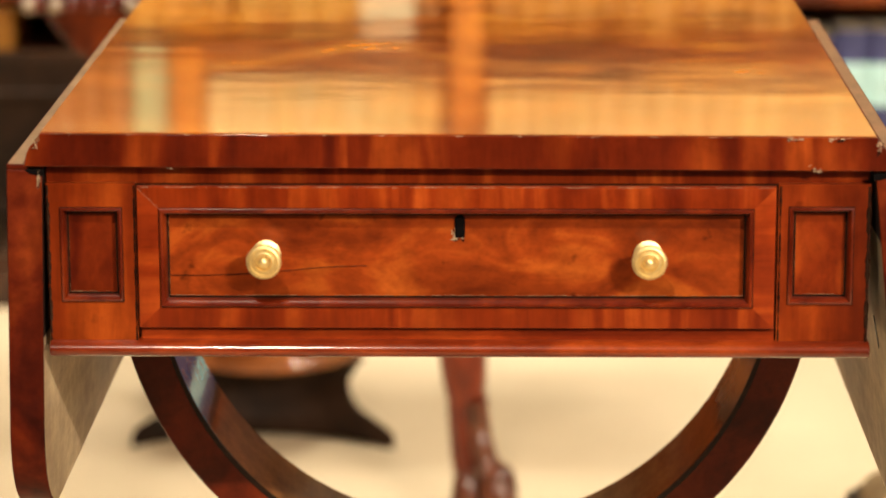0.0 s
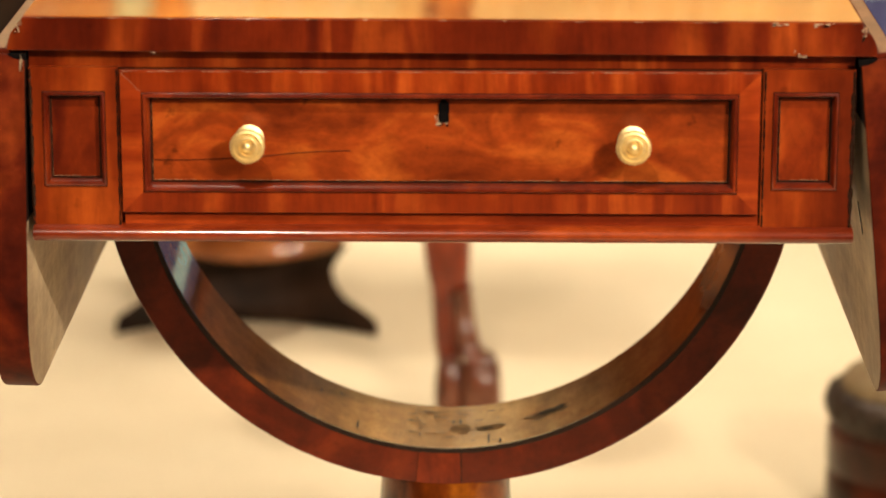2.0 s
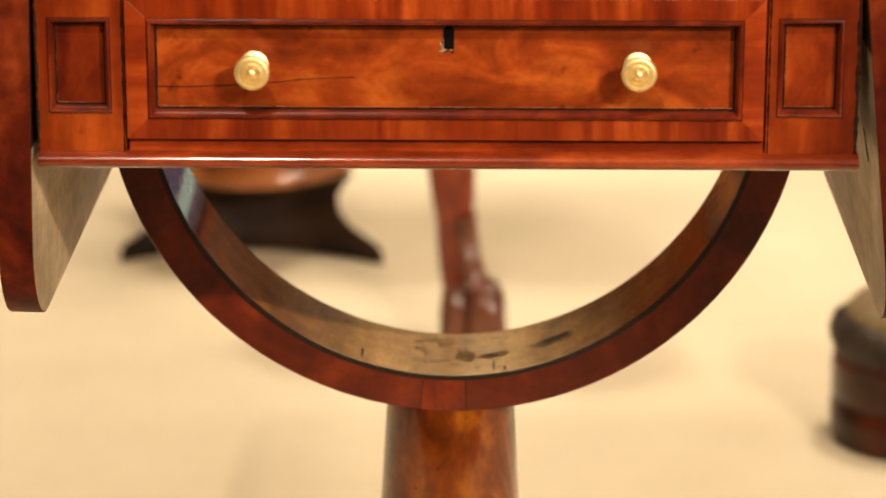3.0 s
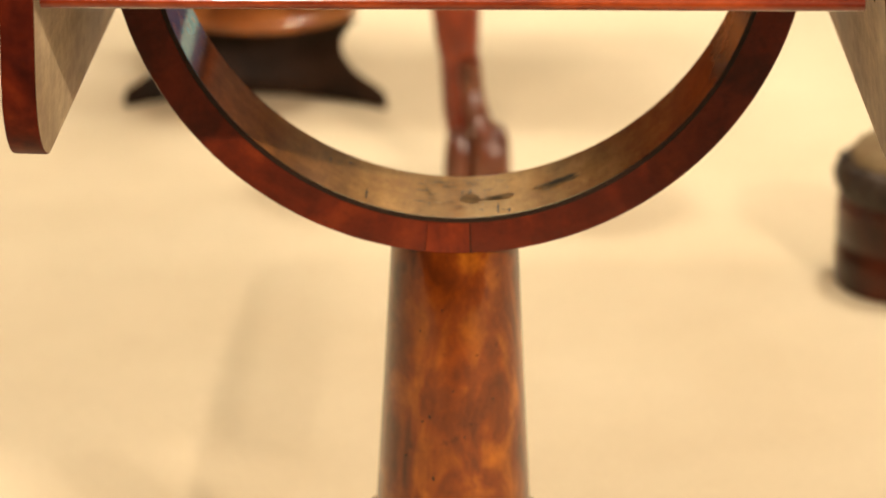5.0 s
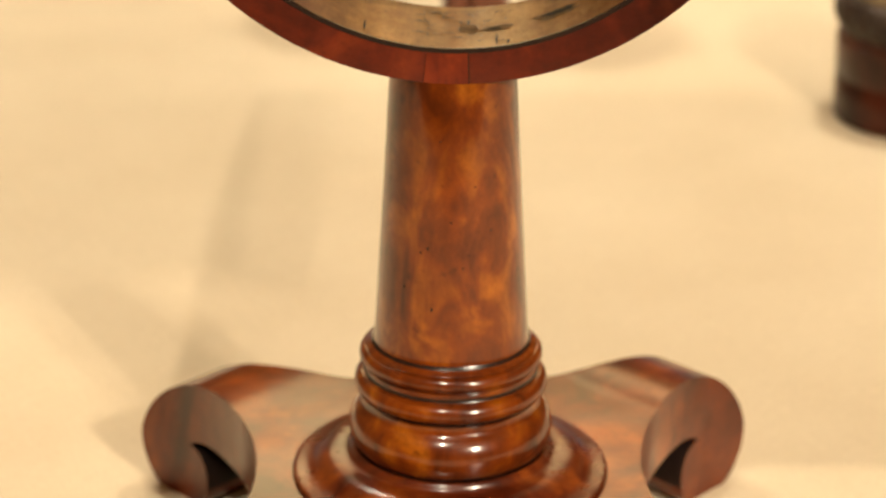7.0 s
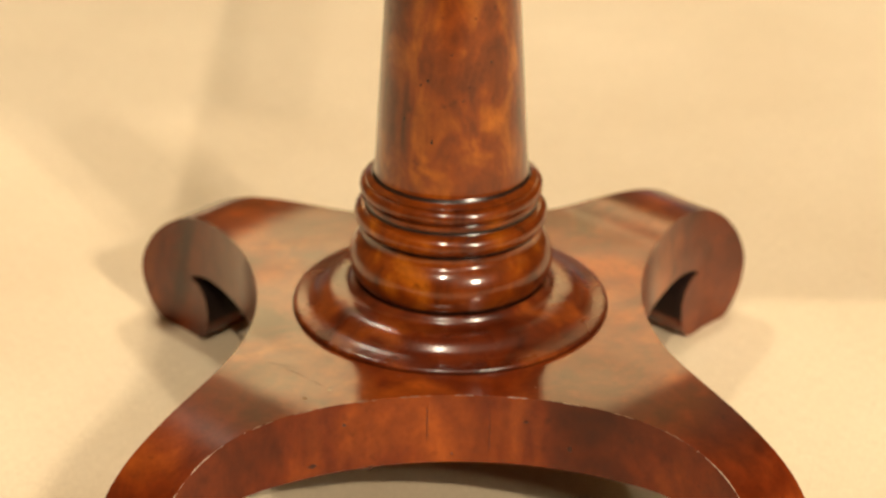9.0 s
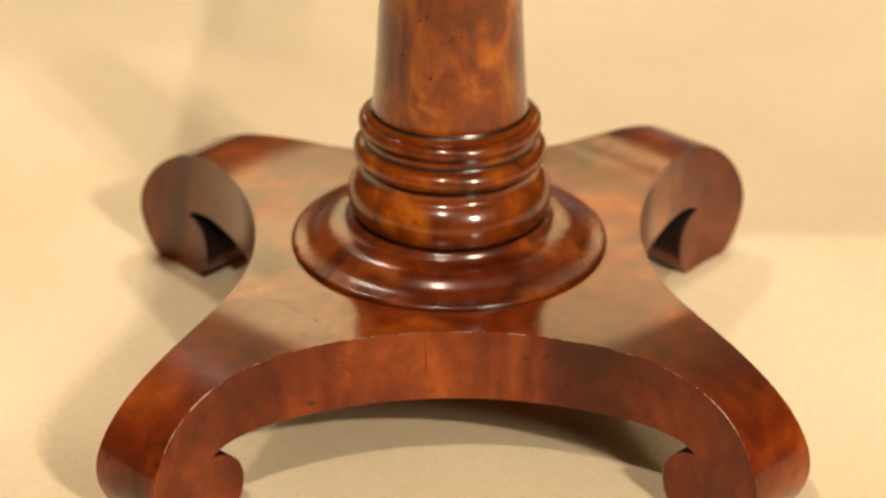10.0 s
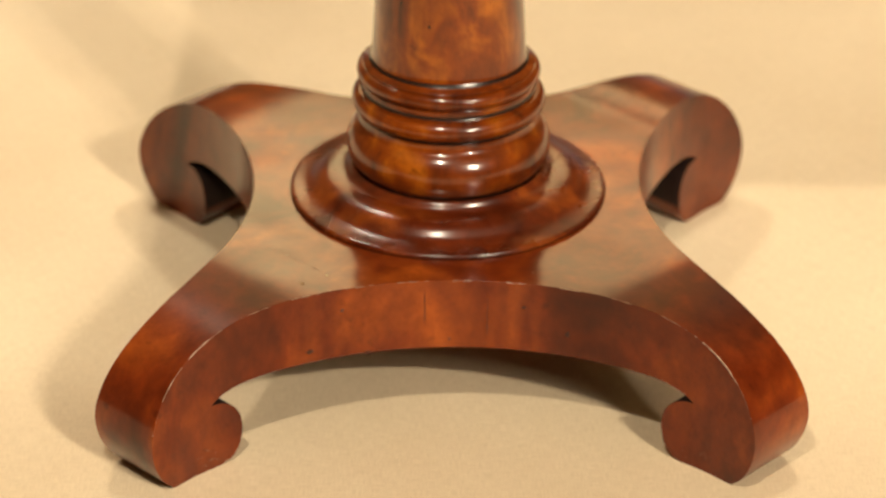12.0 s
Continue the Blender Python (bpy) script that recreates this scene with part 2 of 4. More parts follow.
def linen():
    """Pale cloth laid over the floor: a fine weave, slubs and faint soiling."""
    m, nt, bsdf = nodes("linen_cloth")
    a = noise_at(nt, coords(nt, (1300, 90, 1)), 1.0, 2.0)
    b = noise_at(nt, coords(nt, (90, 1300, 1)), 1.0, 2.0)
    weave = blend(nt, ramp(nt, a, [(0.3, (0, 0, 0)), (0.7, (1, 1, 1))]), ramp(nt, b, [(0.3, (0, 0, 0)), (0.7, (1, 1, 1))]), 0.5)
    soil = ramp(nt, noise_at(nt, coords(nt), 3.0, 4.0), [(0.3, (0.63, 0.516, 0.35)), (0.7, (0.735, 0.62, 0.44))])
    thread = ramp(nt, weave, [(0.25, (0.87, 0.85, 0.82)), (0.7, (1, 1, 1))])
    nt.links.new(blend(nt, soil, thread, 1.0, "MULTIPLY"), bsdf.inputs["Base Color"])
    bsdf.inputs["Roughness"].default_value = 0.85
    bump(nt, bsdf, weave, 0.35, 0.0008)
    return m


LINEN = linen()


# ---------- mesh helpers ----------
def mesh_of(name, bm, material, smooth=40.0):
    bmesh.ops.recalc_face_normals(bm, faces=bm.faces[:])
    me = bpy.data.meshes.new(name)
    bm.to_mesh(me)
    bm.free()
    for mat in (material if isinstance(material, (list, tuple)) else [material]):
        me.materials.append(mat)
    for p in me.polygons:
        p.use_smooth = True
    me.set_sharp_from_angle(angle=radians(smooth))
    return me


def part(name, bm, material, parent=None, label="", bevel=0.0, smooth=40.0):
    ob = new(name, mesh_of(name, bm, material, smooth))
    if parent:
        ob.parent = parent
    if label:
        tagged(ob, label)
    if bevel:
        mod = ob.modifiers.new("worn_edge", "BEVEL")
        mod.width, mod.segments, mod.limit_method, mod.angle_limit = bevel, 2, "ANGLE", radians(35)
        mod.harden_normals = True
        mod.material = 0
    return ob


def thing(name, label, category, group="", at=(0, 0, 0)):
    ob = new(name)
    ob.location = at
    return tagged(ob, label, category, group)


# the furniture behind is laid out on a plan of its own, a little smaller than the table's
REAR = Matrix.Translation((0.0222, -1.543, 0)) @ Matrix.Scale(0.9844, 4) @ Matrix.Translation((-0.0222, 1.543, 0))


def rear_thing(name, label, category, group="", at=(0, 0, 0)):
    ob = thing(name, label, category, group)
    ob.matrix_basis = REAR @ Matrix.Translation(at)
    return ob


def box(x0, x1, y0, y1, z0, z1, bm=None):
    bm = bm or bmesh.new()
    v = [bm.verts.new((x, y, z)) for x in (x0, x1) for y in (y0, y1) for z in (z0, z1)]
    for f in ((0, 1, 3, 2), (4, 6, 7, 5), (0, 4, 5, 1), (2, 3, 7, 6), (0, 2, 6, 4), (1, 5, 7, 3)):
        bm.faces.new([v[i] for i in f])
    return bm


def prism(outline, place, bm=None, cap=True):
    """Extrude a closed outline of 2D points: place(p, 0) and place(p, 1) give its two ends."""
    bm = bm or bmesh.new()
    a = [bm.verts.new(place(p, 0)) for p in outline]
    b = [bm.verts.new(place(p, 1)) for p in outline]
    n = len(outline)
    for i in range(n):
        bm.faces.new((a[i], a[(i + 1) % n], b[(i + 1) % n], b[i]))
    if cap:
        bm.faces.new(a)
        bm.faces.new(b[::-1])
    return bm


def lathe(profile, segments=48, bm=None, centre=(0, 0), axis="z"):
    """Turn a profile of (radius, height) round an upright axis, or round y."""
    bm = bm or bmesh.new()
    rings = []
    for r, z in profile:
        ring = []
        for k in range(segments):
            a = 2 * math.pi * k / segments
            c, s = r * math.cos(a), r * math.sin(a)
            ring.append(bm.verts.new((centre[0] + c, centre[1] + s, z) if axis == "z" else (centre[0] + c, z, centre[1] + s)))
        rings.append(ring)
    for a, b in zip(rings, rings[1:]):
        for k in range(segments):
            j = (k + 1) % segments
            bm.faces.new((a[k], a[j], b[j], b[k]))
    bm.faces.new(rings[0])
    bm.faces.new(rings[-1][::-1])
    return bm


def torus_arc(r, z, half, bulge, steps=8):
    """Points of a half-round moulding on a turned profile, from top to bottom."""
    return [(r + bulge * math.cos(a), z + half * math.sin(a)) for a in [math.pi / 2 - math.pi * k / steps for k in range(steps + 1)]]


def frame_moulding(x0, x1, z0, z1, profile, bm=None):
    """A mitred frame round a rectangle on a front face; profile: (inset, y) from its outer edge inwards."""
    bm = bm or bmesh.new()
    loops = []
    for d, y in profile:
        loops.append([bm.verts.new(p) for p in ((x0 + d, y, z0 + d), (x1 - d, y, z0 + d), (x1 - d, y, z1 - d), (x0 + d, y, z1 - d))])
    for a, b in zip(loops, loops[1:]):
        for k in range(4):
            j = (k + 1) % 4
            bm.faces.new((a[k], a[j], b[j], b[k]))
    return bm


# ---------- the room ----------
def structure(name, bm, material, label):
    ob = part(name, bm, material, None, label)
    return tagged(ob, kind="structure")


# out of view past the cloth; made dark to cut bounce and reflections
structure("floor", box(-4.0, 4.0, -4.5, 4.0, -0.04, -0.004), DARK_FLOOR, "unseen shop floor, made dark to cut bounce light")
structure("floor_cloth", box(-2.2, 2.4, -0.85, 3.2, -0.004, 0.0), LINEN, "pale cream linen cloth spread over the floor")
structure("ceiling", box(-4.0, 4.0, -4.5, 4.0, CEILING, CEILING + 0.1), CEILING_PAINT, "plain white painted ceiling")
structure("wall_north", box(-4.0, 4.0, 4.0, 4.15, -0.03, CEILING), WALL_PAINT, "plain brown painted wall")
# unseen panels, standing in for the shop lighting mirrored on the base
for x0, x1, strength in ((-1.45, -0.06, PANEL_GLOW), (-0.04, 1.35, PANEL_GLOW * 0.65)):
    glow, _, bsdf_glow = nodes("lit_diffuser")
    bsdf_glow.inputs["Base Color"].default_value = (0.8, 0.75, 0.65, 1)
    bsdf_glow.inputs["Emission Color"].default_value = (1.0, 0.70, 0.31, 1) if x0 < -1 else (1.0, 0.60, 0.23, 1)
    bsdf_glow.inputs["Emission Strength"].default_value = strength
    lightbox = thing("wall_light_panel", "unseen wall light panel standing in for the warm shop lighting", "light panel", "wall light panels", ((x0 + x1) / 2, 3.97, 1.924))
    w = (x1 - x0) / 2
    part("housing", box(-w, w, -0.01, 0.03, -0.42, 0.42), METAL_WHITE, lightbox, bevel=0.004)
    part("diffuser", box(-w + 0.03, w - 0.03, -0.016, -0.0102, -0.39, 0.39), glow, lightbox, "glowing milky diffuser")
structure("wall_south", box(-4.0, 4.0, -4.65, -4.5, -0.03, CEILING), WALL_PAINT, "plain brown painted wall")
structure("wall_east", box(4.0, 4.15, -4.5, 4.0, -0.03, CEILING), WALL_PAINT, "plain brown painted wall")
structure("wall_west", box(-4.15, -4.0, -4.5, 4.0, -0.03, CEILING), WALL_PAINT, "plain brown painted wall")


def spotlight(place, target, watts, beam, wide):
    root = thing("ceiling_spotlight", "small white ceiling spotlight giving warm light", "spotlight", "ceiling spotlights", place)
    d = (Vector(target) - Vector(place)).normalized()
    turn = d.to_track_quat("-Z", "Y")
    can = part("housing", lathe([(wide / 2 + 0.004, 0.0), (wide / 2 + 0.006, 0.004), (wide / 2 + 0.006, 0.09), (0.04, 0.11)], 24), METAL_WHITE, root)
    can.rotation_mode, can.rotation_quaternion = "QUATERNION", turn
    part("stem", lathe([(0.008, 0.03), (0.008, CEILING - place[2])], 12), METAL_WHITE, root)
    data = bpy.data.lights.new("spot_glow", "AREA")
    data.shape, data.size, data.energy, data.color = "DISK", wide, watts, WARM if place[1] < 0 else CREAMY
    data.spread = radians(beam)
    lamp = new("spot_glow", data)
    lamp.matrix_world = look(Vector(place) + d * 0.004, Vector(target))


for at, to, w, beam, wide in SPOTS:
    spotlight(at, to, w, beam, wide)

# ---------- the drop-leaf table ----------
YC = 0.242          # middle of the table, front to back
DEPTH = 0.478       # back edge of the top
TOP = 0.73
SOLE = 0.016        # height of the soles on the table's own scale
table = thing("drop_leaf_table", "small antique mahogany drop-leaf table with both leaves hanging down", "table", at=(0, 0, -SOLE))


def table_top():
    # rule joint along both sides: a small square step, then a quarter round
    side = [(0.2175, 0.7300), (0.2180, 0.7294), (0.2180, 0.7262)]
    side += [(0.2180 + 0.0080 * math.sin(a), 0.7124 + 0.0134 * math.cos(a)) for a in [math.pi / 2 * k / 6 for k in range(7)]]
    outline = side + [(-x, z) for x, z in side[::-1]]
    bm = prism(outline, lambda p, e: (p[0], -0.006 if e == 0 else DEPTH, p[1]))
    return bm


def top_skin():
    return box(-0.2172, 0.2172, -0.0045, DEPTH - 0.002, TOP - 0.001, TOP + 0.0006)


top = part("tabletop", table_top(), TOP_EDGE, table, "cross-banded mahogany top with a worn front edge", bevel=0.0012)
part("top_veneer", top_skin(), TOP_WOOD, top, "glossy golden-brown polished mahogany surface")


def leaf(sign, tilt, bare, label):
    """A hanging leaf: a board with rounded lower corners, swung out a little at the bottom."""
    y0, y1, h, r, th = -0.005, DEPTH - 0.002, 0.1995, 0.055, 0.0185
    pts = [(y0, 0.0), (y1, 0.0)]
    for cy, a0 in ((y1 - r, 0), (y0 + r, 90)):
        pts += [(cy + r * math.cos(radians(a0 + 90 * k / 10)), -h + r - r * math.sin(radians(a0 + 90 * k / 10))) for k in range(11)]
    bm = prism([(y, min(z, -0.0030)) for y, z in pts], lambda p, e: (sign * (0.0 if e == 0 else th), p[0], p[1]))
    # the cove of the rule joint leaves a lip along the outer side
    lip = [(0.0075, -0.0030), (0.0078, -0.0018), (0.0086, -0.0008), (0.0096, 0.0), (th, 0.0), (th, -0.0030)]
    prism(lip, lambda p, e: (sign * p[0], y0 if e == 0 else y1, p[1]), bm)
    # above this cut the inner face is painted dark, as the gap's shade
    bmesh.ops.bisect_plane(bm, geom=bm.verts[:] + bm.edges[:] + bm.faces[:], plane_co=(0, 0, -bare), plane_no=(0, 0, 1))
    ob = part("leaf", bm, [LEAF_WOOD, INNER_WOOD, SHADE_WOOD, LIP_WOOD], table, label, bevel=0.0009)
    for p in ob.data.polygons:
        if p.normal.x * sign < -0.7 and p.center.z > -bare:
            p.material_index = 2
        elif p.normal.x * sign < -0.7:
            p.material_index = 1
        # upward faces get the painted sheen
        elif p.normal.z > 0.6:
            p.material_index = 3
    ob.matrix_basis = pose(sign * 0.2172, 0, 0.7132, 0, -sign * tilt, 0)
    return ob


leaf_left = leaf(-1, 1.0, 0.094, "hanging mahogany leaf with rounded lower corners")
leaf_right = leaf(1, 6.2, 0.040, "hanging mahogany leaf with rounded lower corners, standing off the frieze")

# black pieces painted as the shade in the rule joint's hollow, at each front corner
for sign, side_leaf in ((-1, leaf_left), (1, leaf_right)):
    hollow = [(-0.0012, -0.0026), (0.0086, -0.0026)] + [(0.0086 * math.cos(a), -0.0026 - 0.0034 * math.sin(a)) for a in [math.pi / 2 * k / 6 for k in range(1, 7)]] + [(-0.0012, -0.0060)]
    part("joint_hollow", prism(hollow, lambda p, e: (sign * p[0], -0.0040 - 0.0013 * e, p[1])), BLACK, side_leaf)

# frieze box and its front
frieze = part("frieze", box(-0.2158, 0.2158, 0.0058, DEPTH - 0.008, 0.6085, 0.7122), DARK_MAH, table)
part("top_rail", box(-0.2158, 0.2158, 0.0030, 0.0062, 0.7022, 0.7118), BANDING, frieze)
part("bottom_rail", box(-0.1672, 0.1672, 0.0005, 0.0062, 0.6150, 0.6240), RAIL_WOOD, frieze)


def half_round(x0, x1, z, h, y, out, steps=8):
    pts = [(y - out * math.cos(radians(-90 + 180 * k / steps)), z + h * math.sin(radians(-90 + 180 * k / steps))) for k in range(steps + 1)]
    pts += [(y + 0.006, z + h), (y + 0.006, z - h)]
    return prism(pts, lambda p, e: (x0 if e == 0 else x1, p[0], p[1]))


part("base_moulding", half_round(-0.2158, 0.2172, 0.6138, 0.0046, 0.0, 0.0075), MOULD_WOOD, table, "rounded mahogany bead with a bright polish", bevel=0.0008)


def stile(x0, x1, px0, px1, pz0, pz1):
    """An end block of the frieze with a small sunk panel."""
    z0, z1, y = 0.6165, 0.7030, -0.0012
    bm = bmesh.new()
    frame_moulding(x0, x1, z0, z1, [(0.0, 0.0062), (0.0, y)], bm)
    xs, zs = [x0, px0, px1, x1], [z0, pz0, pz1, z1]
    for i in range(3):
        for k in range(3):
            if (i, k) != (1, 1):
                bm.faces.new([bm.verts.new((x, y, z)) for x, z in ((xs[i], zs[k]), (xs[i + 1], zs[k]), (xs[i + 1], zs[k + 1]), (xs[i], zs[k + 1]))])
    bmesh.ops.remove_doubles(bm, verts=bm.verts, dist=1e-5)
    s = part("stile", bm, STILE_WOOD, table)
    part("panel_moulding", frame_moulding(px0, px1, pz0, pz1, [(0.0, y + 0.0002), (0.0003, y - 0.0012), (0.0012, y - 0.0016), (0.0022, y - 0.0006), (0.0029, y + 0.0022), (0.0033, y + 0.0056)]), BEAD_WOOD, s)
    part("sunk_panel", box(px0 + 0.002, px1 - 0.002, y + 0.0048, y + 0.0066, pz0 + 0.002, pz1 - 0.002), PANEL_WOOD, s)


stile(-0.2158, -0.1690, -0.2089, -0.1761, 0.6392, 0.6901)
stile(0.1680, 0.2160, 0.1735, 0.2076, 0.6384, 0.6908)

# drawer
FY = -0.0040
FIELD = FY + 0.0064    # face of the sunk field
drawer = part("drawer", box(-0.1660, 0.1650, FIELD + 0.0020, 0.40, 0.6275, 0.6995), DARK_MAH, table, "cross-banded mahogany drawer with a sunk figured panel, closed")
DX0, DX1, DZ0, DZ1 = -0.1682, 0.1668, 0.6252, 0.7018
part("drawer_border", frame_moulding(DX0, DX1, DZ0, DZ1, [(0.0, 0.003), (0.0, FY + 0.0012), (0.0005, FY + 0.0003), (0.0014, FY), (0.0116, FY), (0.0117, FY + 0.001)]), [BANDING, BANDING_SIDE], drawer)
for p in drawer.children[0].data.polygons:
    if abs(p.center.x) > 0.155 and abs(p.normal.y) > 0.8 and 0.63 < p.center.z < 0.70:
        p.material_index = 1
part("drawer_bead", frame_moulding(DX0 + 0.0117, DX1 - 0.0117, DZ0 + 0.0117, DZ1 - 0.0117,
     [(0.0, FY + 0.0006), (0.0002, FY - 0.0008), (0.0010, FY - 0.0016), (0.0020, FY - 0.0013), (0.0028, FY + 0.0002), (0.0033, FY + 0.0026), (0.0038, FY + 0.0068)]), BEAD_WOOD, drawer)
part("drawer_field", box(DX0 + 0.0135, DX1 - 0.0135, FIELD, FIELD + 0.0022, DZ0 + 0.0135, DZ1 - 0.0135), FIGURED, drawer, "figured mahogany panel with a fine crack")


def knob(x, z):
    face = FIELD
    prof = [(0.0075, face), (0.0078, face - 0.0012), (0.0055, face - 0.0025), (0.0042, face - 0.006), (0.0044, face - 0.0105), (0.0070, face - 0.0140), (0.0085, face - 0.0155),
            (0.0090, face - 0.0170), (0.0086, face - 0.0186), (0.0074, face - 0.0190), (0.0068, face - 0.0180), (0.0060, face - 0.0180), (0.0054, face - 0.0192), (0.0046, face - 0.0194),
            (0.0039, face - 0.0180), (0.0033, face - 0.0180), (0.0029, face - 0.0196), (0.0018, face - 0.0212), (0.0006, face - 0.0216)]
    bm = lathe(prof, 40, centre=(x, z), axis="y")
    k = part("knob", bm, BRASS, drawer, "round gilt brass knob with turned rings and a beaded rim")
    beads = bmesh.new()
    for i in range(34):
        a = 2 * math.pi * i / 34
        bmesh.ops.create_icosphere(beads, subdivisions=1, radius=0.00075, matrix=Matrix.Translation((x + 0.00875 * math.cos(a), face - 0.0178, z + 0.00875 * math.sin(a))))
    part("beaded_rim", beads, BRASS, k)


knob(-0.1008, 0.6642)
knob(0.1003, 0.6642)

key = [(0.0028 * math.cos(radians(a)), 0.0030 * math.sin(radians(a))) for a in range(0, 181, 20)] + [(-0.0026, -0.0092), (0.0026, -0.0092)]
part("keyhole", prism(key, lambda p, e: (0.0014 + p[0], FIELD - 0.0008 * e, 0.6826 + p[1])), BLACK, drawer, "dark open keyhole")


def strip(points, width, y, depth=0.0005):
    """A thin line on a front face along (x, z) points."""
    bm = bmesh.new()
    for (x0, z0), (x1, z1) in zip(points, points[1:]):
        d = Vector((x1 - x0, z1 - z0)).normalized() * width / 2
        pts = [(x0 + d.y, z0 - d.x), (x1 + d.y, z1 - d.x), (x1 - d.y, z1 + d.x), (x0 - d.y, z0 + d.x)]
        prism(pts, lambda p, e: (p[0], y - depth * e, p[1]), bm)
    return bm


def dark_line(x0, x1, z0, z1, width, y):
    return frame_moulding(x0, x1, z0, z1, [(-width / 2, y + 0.003), (-width / 2, y), (width / 2, y), (width / 2, y + 0.003)])


part("mitre_line", strip([(DX0 + 0.0008, DZ1 - 0.0008), (DX0 + 0.0112, DZ1 - 0.0112)], 0.00022, FY + 0.0004), EDGE, drawer)
part("crack", strip([(-0.1515, 0.6528), (-0.140, 0.6526), (-0.128, 0.6529), (-0.118, 0.6533), (-0.104, 0.6540)], 0.00022, FIELD), DIRT, drawer)
part("crack", strip([(-0.096, 0.6548), (-0.086, 0.6556), (-0.079, 0.6565), (-0.071, 0.6571), (-0.060, 0.6577), (-0.048, 0.6580)], 0.00012, FIELD), KNOT, drawer)
BX0, BX1, BZ0, BZ1 = DX0 + 0.0117, DX1 - 0.0117, DZ0 + 0.0117, DZ1 - 0.0117
part("dirt_line", dark_line(BX0, BX1, BZ0, BZ1, 0.0005, FY - 0.0002), DIRT, drawer)
part("dirt_line", dark_line(BX0 + 0.0042, BX1 - 0.0042, BZ0 + 0.0042, BZ1 - 0.0042, 0.0011, FIELD - 0.0004), DIRT, drawer)
part("drawer_gap", dark_line(DX0 - 0.0003, DX1 + 0.0003, DZ0 - 0.0003, DZ1 + 0.0003, 0.0007, 0.0002), DIRT, drawer)
for x0, x1, z0, z1 in ((-0.2089, -0.1761, 0.6392, 0.6901), (0.1735, 0.2076, 0.6384, 0.6908)):
    part("dirt_line", dark_line(x0, x1, z0, z1, 0.0004, -0.0015), DIRT, table)
    part("dirt_line", dark_line(x0 + 0.0036, x1 - 0.0036, z0 + 0.0036, z1 - 0.0036, 0.0011, 0.0031), DIRT, table)


def worn(name, path, size, seed, parent, share=0.5, material=CHIP):
    """Small marks along an arris, from bare places to painted highlights: path gives points, size the half width and
    the half height.
    """
    r = random.Random(seed)
    bm = bmesh.new()
    waves = [(r.uniform(20, 60), r.uniform(0, 6.3)), (r.uniform(90, 160), r.uniform(0, 6.3)), (r.uniform(250, 420), r.uniform(0, 6.3))]
    run, far, last = 0.0, [], Vector(path[0])
    along = Vector(path[-1]) - last
    upright = abs(along.z) > max(abs(along.x), abs(along.y))
    for p in path:
        p = Vector(p)
        run += (p - last).length
        last = p
        level = 0.5 + sum(a * math.sin(f * run * 6.3 + h) for a, (f, h) in zip((0.26, 0.18, 0.10), waves)) + r.uniform(-0.12, 0.12)
        far.append((p, size * max(0.0, level - (1 - share)) / share))
    ring = None
    for p, w in far:
        if w < size * 0.05:
            ring = None
            continue
        fresh = [bm.verts.new(p + (Vector((dz * w, dy * w, 0)) if upright else Vector((0, dy * w, dz * w)))) for dy, dz in ((-1, 0), (0, 1), (1, 0), (0, -1))]
        if ring:
            for i in range(4):
                bm.faces.new((ring[i], ring[(i + 1) % 4], fresh[(i + 1) % 4], fresh[i]))
        ring = fresh
    return tagged(part(name, bm, material, parent), kind="stuff")


# wear and a painted highlight along the top's front arris
worn("worn_edge", [(-0.2165 + 0.433 * k / 400, -0.0056, 0.7296) for k in range(401)], 0.0005, 8, top, 1.2, GLINT)


# highlight painted along the drawer's upper arris
worn("worn_edge", [(DX0 + 0.002 + (DX1 - DX0 - 0.004) * k / 320, FY + 0.0006, DZ1 - 0.0004) for k in range(321)], 0.00018, 9, drawer, 1.2, GLINT)


def chip_mark(x, z, w, h, seed, y=FIELD - 0.0001, parent=None):
    """A bruise in the veneer: a cluster of small pale and dark splinters."""
    rnd = random.Random(seed)
    bm = bmesh.new()
    for i in range(9):
        cx, cz = x + rnd.uniform(-0.5, 0.5) * w, z + rnd.uniform(-0.5, 0.5) * h
        a, c = w * rnd.uniform(0.06, 0.2), h * rnd.uniform(0.12, 0.38)
        turn = rnd.uniform(-0.5, 0.5) * min(1.0, w / h)
        pts = []
        for k in range(7):
            u, v = a * math.cos(2 * math.pi * k / 7) * rnd.uniform(0.4, 1.2), c * math.sin(2 * math.pi * k / 7) * rnd.uniform(0.4, 1.2)
            pts.append((u - turn * v, v + turn * u * 0.5))
        first = len(bm.faces)
        lift = rnd.uniform(0.0003, 0.0006)
        prism(pts, lambda p, e: (cx + p[0], y - lift * e, cz + p[1]), bm)
        bm.faces.ensure_lookup_table()
        for f in bm.faces[first:]:
            f.material_index = 1 if i % 3 == 2 else 0
    part("chip", bm, [CHIP, DIRT], parent or table)


chip_mark(-0.0022, 0.6758, 0.0028, 0.006, 3, parent=drawer)
chip_mark(0.0004, 0.6728, 0.006, 0.0022, 4, parent=drawer)
for i, (x, z, w, h) in enumerate([(0.174, 0.7289, 0.010, 0.0016), (0.197, 0.7289, 0.008, 0.0016), (0.1865, 0.7130, 0.005, 0.0020), (0.183, 0.7150, 0.0012, 0.001),
                                  (-0.150, 0.7118, 0.004, 0.0008)]):
    chip_mark(x, z, w, h, 20 + i, -0.0062, top)

